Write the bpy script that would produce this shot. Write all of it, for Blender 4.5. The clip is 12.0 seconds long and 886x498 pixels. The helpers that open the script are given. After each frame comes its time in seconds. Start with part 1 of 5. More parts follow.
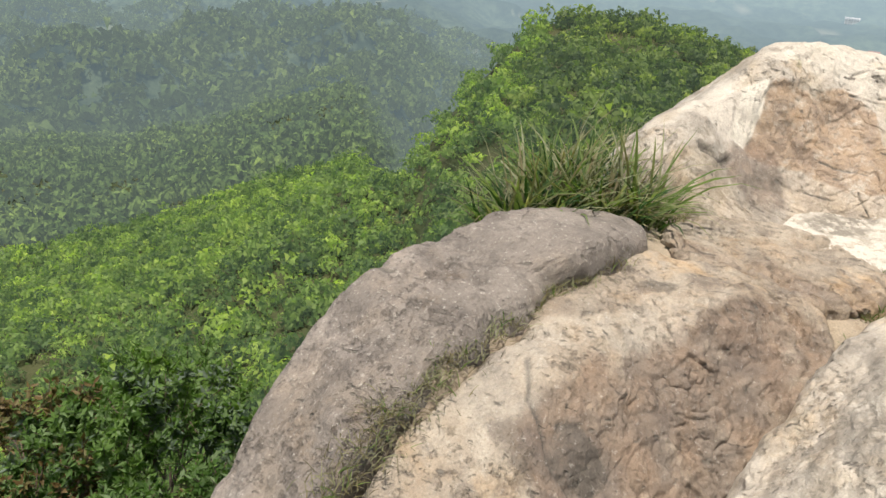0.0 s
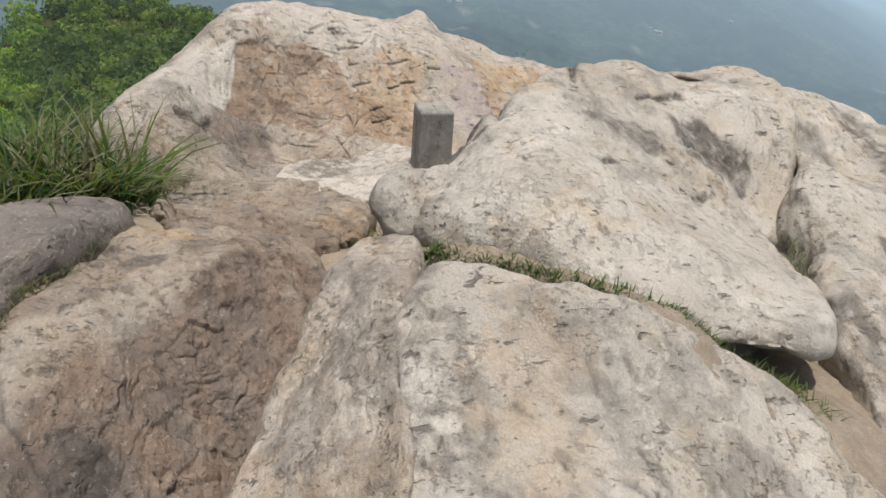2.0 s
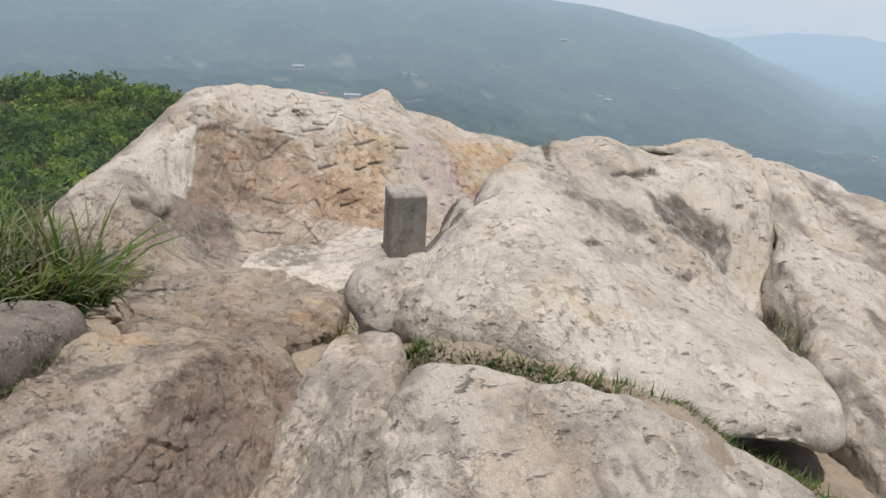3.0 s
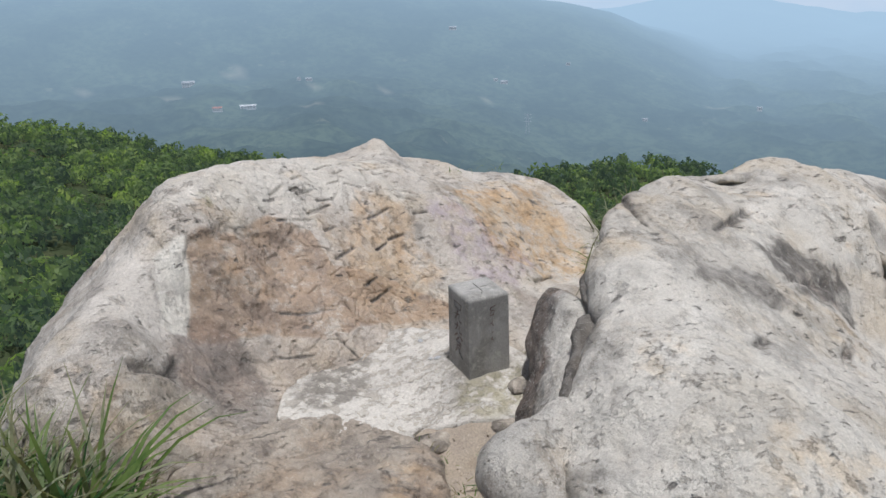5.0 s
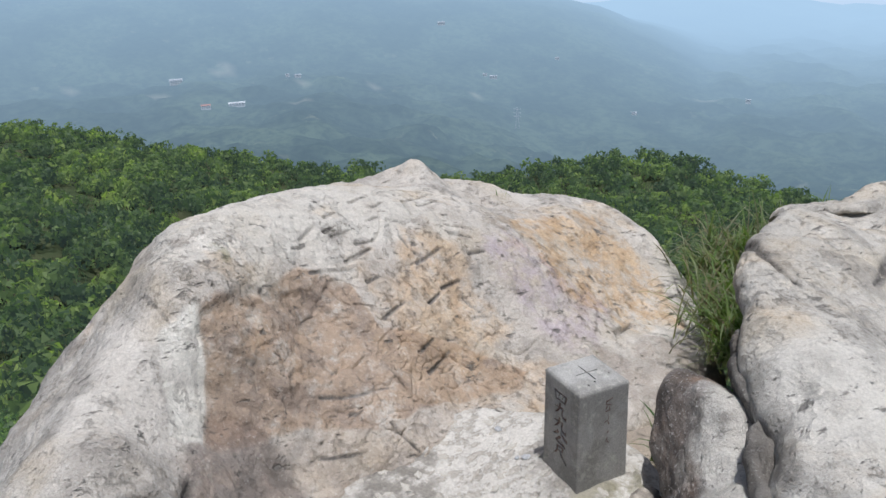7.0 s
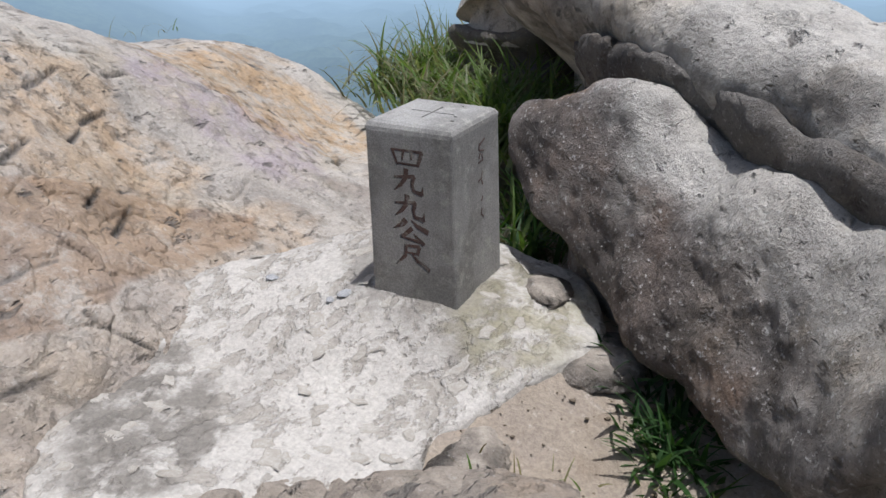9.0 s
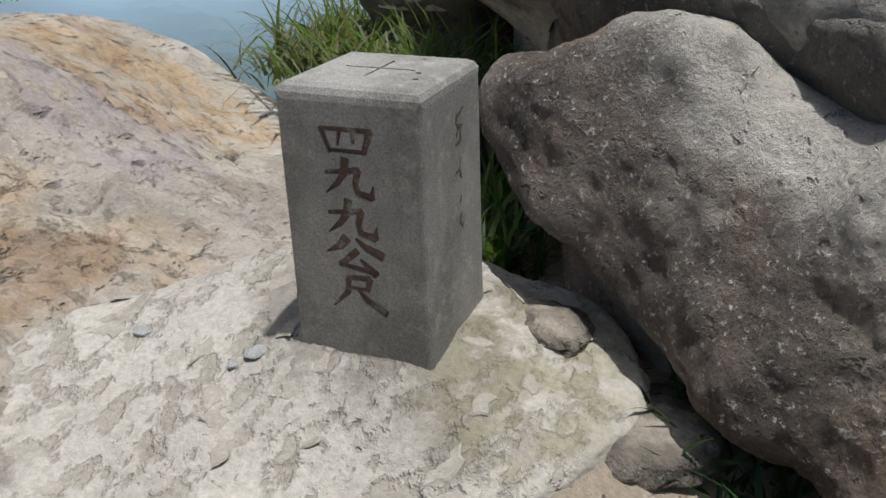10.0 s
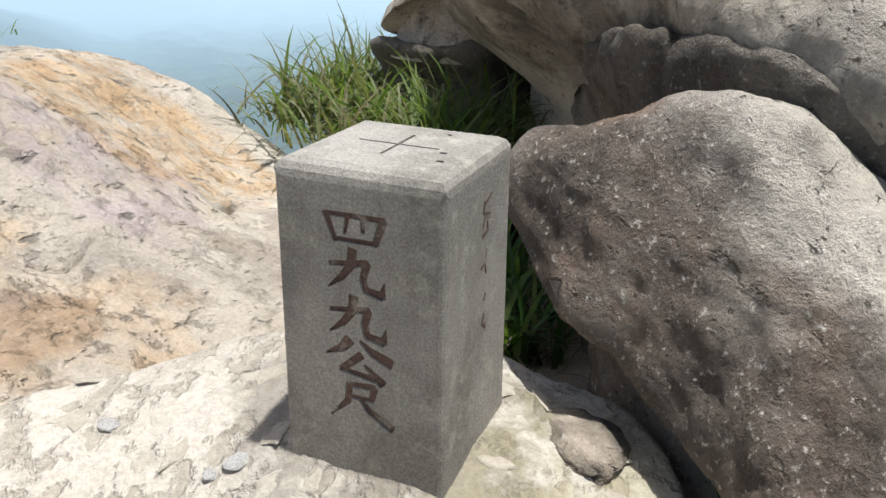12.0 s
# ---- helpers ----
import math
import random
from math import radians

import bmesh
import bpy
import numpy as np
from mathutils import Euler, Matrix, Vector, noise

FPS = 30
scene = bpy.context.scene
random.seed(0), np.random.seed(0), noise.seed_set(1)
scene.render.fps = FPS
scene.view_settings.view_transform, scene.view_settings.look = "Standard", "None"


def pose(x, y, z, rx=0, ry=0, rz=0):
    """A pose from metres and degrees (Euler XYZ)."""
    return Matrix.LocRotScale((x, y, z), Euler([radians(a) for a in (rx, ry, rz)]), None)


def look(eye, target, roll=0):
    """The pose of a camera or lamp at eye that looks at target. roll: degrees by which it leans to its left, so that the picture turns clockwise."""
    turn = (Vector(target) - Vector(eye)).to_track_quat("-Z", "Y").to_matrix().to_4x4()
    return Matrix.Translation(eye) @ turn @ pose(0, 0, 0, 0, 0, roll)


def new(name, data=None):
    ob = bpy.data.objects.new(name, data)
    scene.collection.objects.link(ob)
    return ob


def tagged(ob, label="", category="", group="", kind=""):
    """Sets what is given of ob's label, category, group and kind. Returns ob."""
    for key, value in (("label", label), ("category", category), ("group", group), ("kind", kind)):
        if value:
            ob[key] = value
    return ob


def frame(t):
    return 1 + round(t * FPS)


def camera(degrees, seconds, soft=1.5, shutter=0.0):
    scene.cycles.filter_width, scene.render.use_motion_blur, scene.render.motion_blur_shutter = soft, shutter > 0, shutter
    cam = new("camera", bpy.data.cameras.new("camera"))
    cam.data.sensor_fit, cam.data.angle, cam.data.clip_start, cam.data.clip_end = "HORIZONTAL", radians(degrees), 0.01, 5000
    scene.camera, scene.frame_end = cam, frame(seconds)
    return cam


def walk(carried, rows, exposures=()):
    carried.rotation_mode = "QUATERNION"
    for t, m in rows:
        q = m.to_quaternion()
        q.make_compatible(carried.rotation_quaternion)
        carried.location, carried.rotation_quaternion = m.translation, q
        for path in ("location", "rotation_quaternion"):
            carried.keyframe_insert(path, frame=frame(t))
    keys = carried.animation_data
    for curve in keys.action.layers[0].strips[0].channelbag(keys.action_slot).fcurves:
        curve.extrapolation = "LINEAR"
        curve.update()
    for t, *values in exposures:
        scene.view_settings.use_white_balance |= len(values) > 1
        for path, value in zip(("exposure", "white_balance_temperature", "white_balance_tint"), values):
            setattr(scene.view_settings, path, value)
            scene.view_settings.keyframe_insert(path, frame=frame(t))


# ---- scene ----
cam = camera(58.5, 12.0, soft=1.5)
PATH = [
    (0, (3.497, -1.066, 1.381), (1.809, -1.662, 0.490), 2.3),
    (0.5, (3.518, -0.961, 1.317), (1.796, -1.300, 0.359), 1.5),
    (1, (3.503, -0.872, 1.284), (1.749, -0.887, 0.324), 0.2),
    (1.5, (3.463, -0.833, 1.293), (1.726, -0.537, 0.347), 3.0),
    (2, (3.441, -0.828, 1.313), (1.704, -0.363, 0.439), 4.4),
    (2.5, (3.403, -0.826, 1.321), (1.648, -0.286, 0.528), 3.9),
    (3, (3.244, -0.844, 1.314), (1.462, -0.278, 0.604), 3.6),
    (3.5, (2.944, -0.885, 1.356), (1.139, -0.338, 0.691), 1.1),
    (3.7, (2.853, -0.881, 1.409), (1.047, -0.329, 0.751), 0.7),
    (5.3, (2.132, -1.152, 1.421), (0.450, -0.362, 0.682), -1.4),
    (5.5, (2.085, -1.156, 1.427), (0.409, -0.363, 0.677), -0.8),
    (6, (1.920, -1.151, 1.448), (0.192, -0.434, 0.741), -2.8),
    (6.5, (1.716, -1.088, 1.453), (-0.009, -0.368, 0.741), -1.9),
    (6.7, (1.641, -1.078, 1.443), (-0.073, -0.348, 0.714), -1.8),
    (8.3, (0.720, -1.094, 0.824), (-0.626, 0.215, 0.135), -4.6),
    (8.5, (0.685, -1.076, 0.763), (-0.540, 0.327, 0.034), -3.1),
    (9, (0.651, -1.057, 0.647), (-0.288, 0.494, -0.198), -1.9),
    (9.5, (0.523, -0.925, 0.578), (-0.239, 0.676, -0.346), -1.1),
    (10, (0.378, -0.722, 0.496), (-0.340, 0.929, -0.376), -1.8),
    (10.5, (0.310, -0.605, 0.470), (-0.330, 1.088, -0.380), -1.8),
    (11, (0.306, -0.606, 0.474), (-0.361, 1.096, -0.336), -1.6),
    (11.5, (0.310, -0.609, 0.481), (-0.367, 1.099, -0.311), -1.5),
    (12, (0.307, -0.609, 0.497), (-0.423, 1.084, -0.278), 0.8),
]
EXPOSURES = [(0, 0.6, 6950, 10), (1.0, 0.2, 6600, 12), (2.5, -0.05, 6500, 12), (3.6, 0.0, 6400, 14), (5.3, -0.05, 5850, 11), (6.6, 0.05, 5800, 11), (8.4, 0.15, 5750, 11), (9.0, 0.1, 5800, 13), (9.5, -0.22, 5950, 13), (10.0, -0.1, 6100, 9), (10.5, 0.45, 6350, 9), (12, 0.55, 6350, 9)]
walk(cam, [(t, look(eye, target, roll)) for t, eye, target, roll in PATH], EXPOSURES)


# ---- world, sun, exposure ----
SUN_WAY = Vector((0.19, 0.01, 0.98)).normalized()
world = bpy.data.worlds.new("world")
scene.world = world
world.use_nodes = True
wn = world.node_tree
sky = wn.nodes.new("ShaderNodeTexSky")
sky.sky_type = "NISHITA"
sky.sun_disc = False
sky.sun_elevation = math.asin(SUN_WAY.z)
sky.sun_rotation = math.atan2(SUN_WAY.x, SUN_WAY.y)
sky.dust_density = 4.0
sky.air_density = 1.3
wn.links.new(sky.outputs[0], wn.nodes["Background"].inputs[0])
wn.nodes["Background"].inputs[1].default_value = 0.075
sun = new("sun", bpy.data.lights.new("sun", "SUN"))
sun.data.energy, sun.data.angle, sun.data.color = 4.0, radians(1.5), (1.0, 0.965, 0.91)
sun.matrix_world = look(SUN_WAY * 50, (0, 0, 0))


# ---- numeric noise ----
def lattice(ix, iy, iz, seed):
    h = (ix * 374761393 + iy * 668265263 + iz * 2147483647 + seed * 974634777) & 0xFFFFFFFF
    h = ((h ^ (h >> 13)) * 1274126177) & 0xFFFFFFFF
    return ((h ^ (h >> 16)) & 0xFFFF) / 32767.5 - 1.0


def vnoise(p, seed=0):
    """Smooth value noise, about -1 to 1, at rows of places."""
    i = np.floor(p).astype(np.int64)
    f = p - i
    f = f * f * f * (f * (f * 6 - 15) + 10)
    out = 0.0
    for a in (0, 1):
        for b in (0, 1):
            for c in (0, 1):
                w = (f[:, 0] if a else 1 - f[:, 0]) * (f[:, 1] if b else 1 - f[:, 1]) * (f[:, 2] if c else 1 - f[:, 2])
                out = out + w * lattice(i[:, 0] + a, i[:, 1] + b, i[:, 2] + c, seed)
    return out


def fbm(p, octaves=4, seed=0, gain=0.5):
    out, amp = 0.0, 1.0
    for n in range(octaves):
        out = out + amp * vnoise(p * 2.03**n + 7.1 * n, seed + n)
        amp *= gain
    return out


def smooth(a, b, x):
    t = np.clip((x - a) / (b - a), 0, 1)
    return t * t * (3 - 2 * t)


# ---- materials ----
class Nodes:
    def __init__(self, name):
        self.mat = bpy.data.materials.new(name)
        self.mat.use_nodes = True
        self.t = self.mat.node_tree
        self.bsdf = self.t.nodes["Principled BSDF"]
        self.co = self.add("ShaderNodeTexCoord").outputs["Object"]

    def add(self, kind, **values):
        n = self.t.nodes.new(kind)
        for k, v in values.items():
            setattr(n, k, v)
        return n

    def link(self, a, b):
        if isinstance(a, (int, float)):
            b.default_value = a
        elif isinstance(a, (tuple, list)):
            b.default_value = (*a, 1.0) if len(a) == 3 and len(b.default_value) == 4 else a
        else:
            self.t.links.new(a, b)

    def noise(self, scale, detail=4.0, rough=0.55, co=None, stretch=None):
        n = self.add("ShaderNodeTexNoise")
        co = co or self.co
        if stretch:
            m = self.add("ShaderNodeMapping")
            self.link(co, m.inputs["Vector"])
            m.inputs["Scale"].default_value = stretch[:3]
            if len(stretch) > 3:
                m.inputs["Rotation"].default_value = stretch[3:]
            co = m.outputs[0]
        self.link(co, n.inputs["Vector"])
        n.inputs["Scale"].default_value, n.inputs["Detail"].default_value, n.inputs["Roughness"].default_value = scale, detail, rough
        return n.outputs[0]

    def cells(self, scale, feature="F1"):
        n = self.add("ShaderNodeTexVoronoi", feature=feature)
        self.link(self.co, n.inputs["Vector"])
        n.inputs["Scale"].default_value = scale
        return n

    def ramp(self, x, a, b):
        n = self.add("ShaderNodeMapRange", interpolation_type="SMOOTHSTEP")
        self.link(x, n.inputs[0])
        n.inputs[1].default_value, n.inputs[2].default_value = a, b
        return n.outputs[0]

    def math(self, op, a, b=0.0):
        n = self.add("ShaderNodeMath", operation=op)
        self.link(a, n.inputs[0])
        self.link(b, n.inputs[1])
        return n.outputs[0]

    def mix(self, k, a, b, blend="MIX"):
        n = self.add("ShaderNodeMix", data_type="RGBA", blend_type=blend)
        self.link(k, n.inputs[0])
        self.link(a, n.inputs[6])
        self.link(b, n.inputs[7])
        return n.outputs[2]

    def stain(self, name="stain"):
        a = self.add("ShaderNodeAttribute", attribute_name=name)
        s = self.add("ShaderNodeSeparateColor")
        self.link(a.outputs["Color"], s.inputs[0])
        return [*s.outputs[:3], a.outputs["Alpha"]]

    def bump(self, height, strength, distance, base=None):
        n = self.add("ShaderNodeBump")
        self.link(height, n.inputs["Height"])
        n.inputs["Strength"].default_value, n.inputs["Distance"].default_value = strength, distance
        if base is not None:
            self.link(base, n.inputs["Normal"])
        return n.outputs[0]

    def done(self, color, rough=0.9, normal=None, spec=0.3):
        self.link(color, self.bsdf.inputs["Base Color"])
        self.link(rough, self.bsdf.inputs["Roughness"])
        self.bsdf.inputs["Specular IOR Level"].default_value = spec
        if normal is not None:
            self.link(normal, self.bsdf.inputs["Normal"])
        return self.mat


def rock_material(name, light, mid, dark, dark_amount=0.5, warm=(0.42, 0.33, 0.21), warm_amount=0.45, speck=0.5, coarse=1.0):
    """Weathered sandstone: blotches of cream, tan and grey, lichen, stains by attribute, salt-and-pepper grit, pits."""
    m = Nodes(name)
    mids, grain, grit = m.noise(7.0, 8, 0.62), m.noise(62 * coarse, 6, 0.72), m.noise(150 * coarse, 3, 0.75)
    rust, purple, pale, grey = m.stain()
    orange, red, moss, _ = m.stain("tint")
    col = m.mix(m.ramp(m.noise(1.9, 6, 0.6), 0.38, 0.62), light, mid)
    col = m.mix(m.math("MULTIPLY", m.ramp(m.noise(3.3, 6, 0.62), 0.46, 0.66), warm_amount), col, warm)
    blotch = m.math("MULTIPLY", m.ramp(m.noise(4.7, 8, 0.66), 0.47, 0.62), m.ramp(m.noise(1.4, 3), 0.36, 0.58))
    col = m.mix(m.math("MULTIPLY", blotch, dark_amount), col, dark)
    fine_blotch = m.ramp(m.noise(13, 7, 0.7), 0.54, 0.66)
    col = m.mix(m.math("MULTIPLY", fine_blotch, dark_amount * 0.6), col, dark)
    k = m.math("MULTIPLY", rust, m.ramp(m.noise(8.5, 9, 0.74), 0.30, 0.52))
    col = m.mix(k, col, m.mix(m.ramp(m.noise(9, 6), 0.35, 0.65), (0.395, 0.29, 0.20), (0.262, 0.20, 0.152)))
    col = m.mix(m.math("MULTIPLY", orange, m.ramp(m.noise(9, 9, 0.74), 0.36, 0.60)), col, m.mix(m.ramp(m.noise(12, 6), 0.35, 0.65), (0.56, 0.40, 0.24), (0.43, 0.285, 0.15)))
    col = m.mix(m.math("MULTIPLY", red, m.ramp(m.noise(7.5, 8, 0.70), 0.24, 0.50)), col, m.mix(m.ramp(mids, 0.38, 0.62), (0.235, 0.168, 0.124), (0.145, 0.114, 0.096)))
    col = m.mix(m.math("MULTIPLY", purple, m.ramp(m.noise(11, 8, 0.72), 0.36, 0.62)), col, (0.41, 0.345, 0.355))
    col = m.mix(m.math("MULTIPLY", grey, m.ramp(m.noise(11, 8, 0.66), 0.28, 0.55)), col, m.mix(m.ramp(mids, 0.35, 0.6), dark, (0.10, 0.088, 0.075)))
    col = m.mix(m.math("MULTIPLY", pale, m.ramp(m.noise(13, 6), 0.25, 0.5)), col, (0.64, 0.60, 0.52))
    col = m.mix(m.math("MULTIPLY", moss, m.ramp(m.noise(14, 7), 0.35, 0.6)), col, (0.19, 0.185, 0.085))
    bleach = m.ramp(m.noise(5.2, 7, 0.68), 0.50, 0.66)
    col = m.mix(m.math("MULTIPLY", bleach, 0.5), col, m.mix(1.0, col, (1.24, 1.25, 1.27), "MULTIPLY"))
    ochre = m.math("MULTIPLY", m.ramp(m.noise(2.7, 6, 0.64), 0.52, 0.66), m.ramp(m.noise(9.5, 5, 0.6), 0.40, 0.60))
    col = m.mix(m.math("MULTIPLY", ochre, 0.5), col, m.mix(1.0, col, (1.06, 0.90, 0.70), "MULTIPLY"))
    lichen = m.math("MULTIPLY", m.ramp(m.noise(24, 7, 0.72), 0.55, 0.61), m.ramp(m.noise(2.6, 3), 0.40, 0.60))
    col = m.mix(m.math("MULTIPLY", lichen, 0.62), col, m.mix(1.0, col, (0.52, 0.50, 0.48), "MULTIPLY"))
    scab = m.math("MULTIPLY", m.ramp(m.noise(15, 8, 0.74), 0.54, 0.60), m.ramp(m.noise(3.7, 3), 0.42, 0.58))
    col = m.mix(m.math("MULTIPLY", scab, 0.6), col, m.mix(1.0, col, (1.28, 1.27, 1.25), "MULTIPLY"))
    salt = m.ramp(grain, 0.56, 0.68)
    col = m.mix(m.math("MULTIPLY", salt, speck * (0.6 if coarse < 1.5 else 1.0)), col, (0.66, 0.63, 0.57))
    pepper = m.ramp(grit, 0.56, 0.70)
    col = m.mix(m.math("MULTIPLY", pepper, 0.35 + 0.5 * (coarse > 1.5)), col, m.mix(1.0, col, (0.40, 0.38, 0.36), "MULTIPLY"))
    col = m.mix(0.35, col, m.mix(m.ramp(m.noise(105 * coarse, 5, 0.8), 0.36, 0.64), (0.66, 0.64, 0.62), (1.24, 1.24, 1.23)), "MULTIPLY")
    nicks = m.ramp(m.noise(70, 3, 0.6, stretch=(1.0, 0.3, 1.0, 0, 0, -0.5)), 0.64, 0.72)
    col = m.mix(m.math("MULTIPLY", nicks, 0.6), col, (0.17, 0.155, 0.135))
    pits = m.ramp(m.noise(24, 4, 0.6, stretch=(1.0, 0.4, 1.0, 0, 0, 0.6)), 0.62, 0.71)
    col = m.mix(m.math("MULTIPLY", pits, 0.85), col, (0.15, 0.135, 0.115))
    h = m.math("ADD", m.math("MULTIPLY", mids, 0.9), m.math("MULTIPLY", grain, 0.42))
    h = m.math("ADD", h, m.math("MULTIPLY", grit, 0.16))
    h = m.math("SUBTRACT", h, m.math("MULTIPLY", m.math("MAXIMUM", pits, nicks), 0.45))
    h = m.math("ADD", h, m.math("MULTIPLY", m.math("SUBTRACT", scab, lichen), 0.16))
    return m.done(col, m.ramp(grain, -0.6, 0.9), m.bump(h, 0.9, 0.026))


PALE_ROCK = rock_material("pale sandstone", (0.58, 0.54, 0.47), (0.50, 0.46, 0.395), (0.265, 0.245, 0.215), 0.65, warm_amount=0.4, coarse=1.25)
CARVED_ROCK = rock_material("stained sandstone", (0.54, 0.495, 0.43), (0.475, 0.425, 0.36), (0.25, 0.225, 0.195), 0.55)
BROWN_ROCK = rock_material("brown weathered sandstone", (0.385, 0.335, 0.27), (0.31, 0.26, 0.205), (0.155, 0.133, 0.115), 0.75, (0.36, 0.26, 0.17), 0.55, 0.5)
GREY_ROCK = rock_material("grey lichened sandstone", (0.27, 0.238, 0.21), (0.205, 0.18, 0.158), (0.12, 0.105, 0.095), 0.7, (0.32, 0.26, 0.20), 0.4, 0.75)
GRITTY_ROCK = rock_material("salt-and-pepper gritstone", (0.47, 0.435, 0.385), (0.34, 0.31, 0.272), (0.11, 0.097, 0.087), 0.8, (0.33, 0.255, 0.185), 0.5, 0.95, 1.7)
DARK_ROCK = rock_material("dark crusted and shaded sandstone", (0.215, 0.195, 0.168), (0.155, 0.138, 0.118), (0.065, 0.058, 0.052), 0.9, (0.20, 0.16, 0.115), 0.4, 0.45, 2.0)


def mortar_material():
    m = Nodes("weathered mortar")
    big, mids, grain = m.noise(4, 6), m.noise(16, 8, 0.65), m.noise(110, 5, 0.7)
    _, _, pale, grey = m.stain()
    col = m.mix(m.ramp(big, 0.3, 0.7), (0.57, 0.535, 0.475), (0.475, 0.442, 0.39))
    moss = m.stain("tint")[2]
    chips = m.ramp(m.noise(24, 5, 0.62, stretch=(1, 0.7, 1, 0, 0, 0.5)), 0.515, 0.60)
    col = m.mix(m.math("MULTIPLY", chips, 0.75), col, (0.37, 0.335, 0.28))
    small = m.ramp(m.noise(55, 4, 0.65, stretch=(1, 0.6, 1, 0, 0, 0.9)), 0.58, 0.68)
    col = m.mix(m.math("MULTIPLY", small, 0.6), col, (0.28, 0.25, 0.205))
    col = m.mix(m.math("MULTIPLY", grey, m.ramp(mids, 0.34, 0.54)), col, (0.215, 0.195, 0.165))
    col = m.mix(m.math("MULTIPLY", moss, m.ramp(mids, 0.38, 0.6)), col, (0.27, 0.245, 0.12))
    col = m.mix(0.5, col, m.mix(m.ramp(grain, 0.25, 0.75), (0.5, 0.48, 0.45), (1.15, 1.14, 1.12)), "MULTIPLY")
    h = m.math("SUBTRACT", m.math("ADD", m.math("MULTIPLY", mids, 0.8), m.math("MULTIPLY", grain, 0.4)), m.math("MULTIPLY", chips, 0.55))
    h = m.math("SUBTRACT", h, m.math("MULTIPLY", small, 0.3))
    return m.done(col, 0.92, m.bump(h, 0.7, 0.014))


def soil_material():
    m = Nodes("sandy soil")
    big, mids, grain = m.noise(3, 5), m.noise(18, 7), m.noise(150, 4, 0.7)
    _, _, pale, grey = m.stain()
    col = m.mix(m.ramp(big, 0.35, 0.65), (0.355, 0.30, 0.235), (0.29, 0.243, 0.185))
    col = m.mix(m.math("MULTIPLY", m.ramp(mids, 0.5, 0.7), 0.5), col, (0.23, 0.18, 0.13))
    col = m.mix(m.math("MULTIPLY", m.ramp(m.noise(8, 6, 0.65), 0.48, 0.62), 0.55), col, (0.29, 0.245, 0.20))
    col = m.mix(m.math("MULTIPLY", m.ramp(m.noise(45, 4, 0.7), 0.58, 0.7), 0.5), col, (0.5, 0.455, 0.39))
    col = m.mix(m.math("MULTIPLY", grey, m.ramp(mids, 0.2, 0.6)), col, (0.15, 0.118, 0.08))
    col = m.mix(0.5, col, m.mix(m.ramp(grain, 0.3, 0.7), (0.6, 0.57, 0.53), (1.2, 1.17, 1.12)), "MULTIPLY")
    h = m.math("ADD", mids, m.math("MULTIPLY", grain, 0.5))
    return m.done(col, 0.95, m.bump(h, 0.6, 0.012))


def flake_material():
    m = Nodes("pale mortar flake")
    info = m.add("ShaderNodeObjectInfo")
    col = m.mix(info.outputs["Random"], (0.47, 0.437, 0.38), (0.41, 0.377, 0.322))
    col = m.mix(m.ramp(m.noise(1.6, 5, 0.65), 0.45, 0.7), col, (0.36, 0.325, 0.27))
    col = m.mix(0.5, col, m.mix(m.ramp(m.noise(6, 4, 0.7), 0.3, 0.7), (0.6, 0.58, 0.55), (1.15, 1.14, 1.12)), "MULTIPLY")
    return m.done(col, 0.92, m.bump(m.noise(5, 5, 0.7), 0.6, 0.004))


FLAKE = flake_material()


def concrete_material(name, a, b):
    m = Nodes(name)
    big, mids, grain = m.noise(9, 6, 0.6), m.noise(45, 6, 0.65), m.noise(420, 3, 0.7)
    col = m.mix(m.ramp(big, 0.42, 0.58), a, b)
    drip = m.noise(14, 6, 0.6, stretch=(1.0, 1.0, 0.12))
    col = m.mix(m.math("MULTIPLY", m.ramp(drip, 0.5, 0.72), 0.4), col, (0.16, 0.148, 0.13))
    col = m.mix(m.math("MULTIPLY", m.ramp(mids, 0.52, 0.68), 0.5), col, (0.45, 0.435, 0.37))
    col = m.mix(0.8, col, m.mix(m.ramp(grain, 0.25, 0.75), (0.62, 0.61, 0.60), (1.3, 1.29, 1.27)), "MULTIPLY")
    h = m.math("ADD", m.math("MULTIPLY", mids, 0.6), m.math("MULTIPLY", grain, 0.6))
    return m.done(col, 0.88, m.bump(h, 0.55, 0.004))


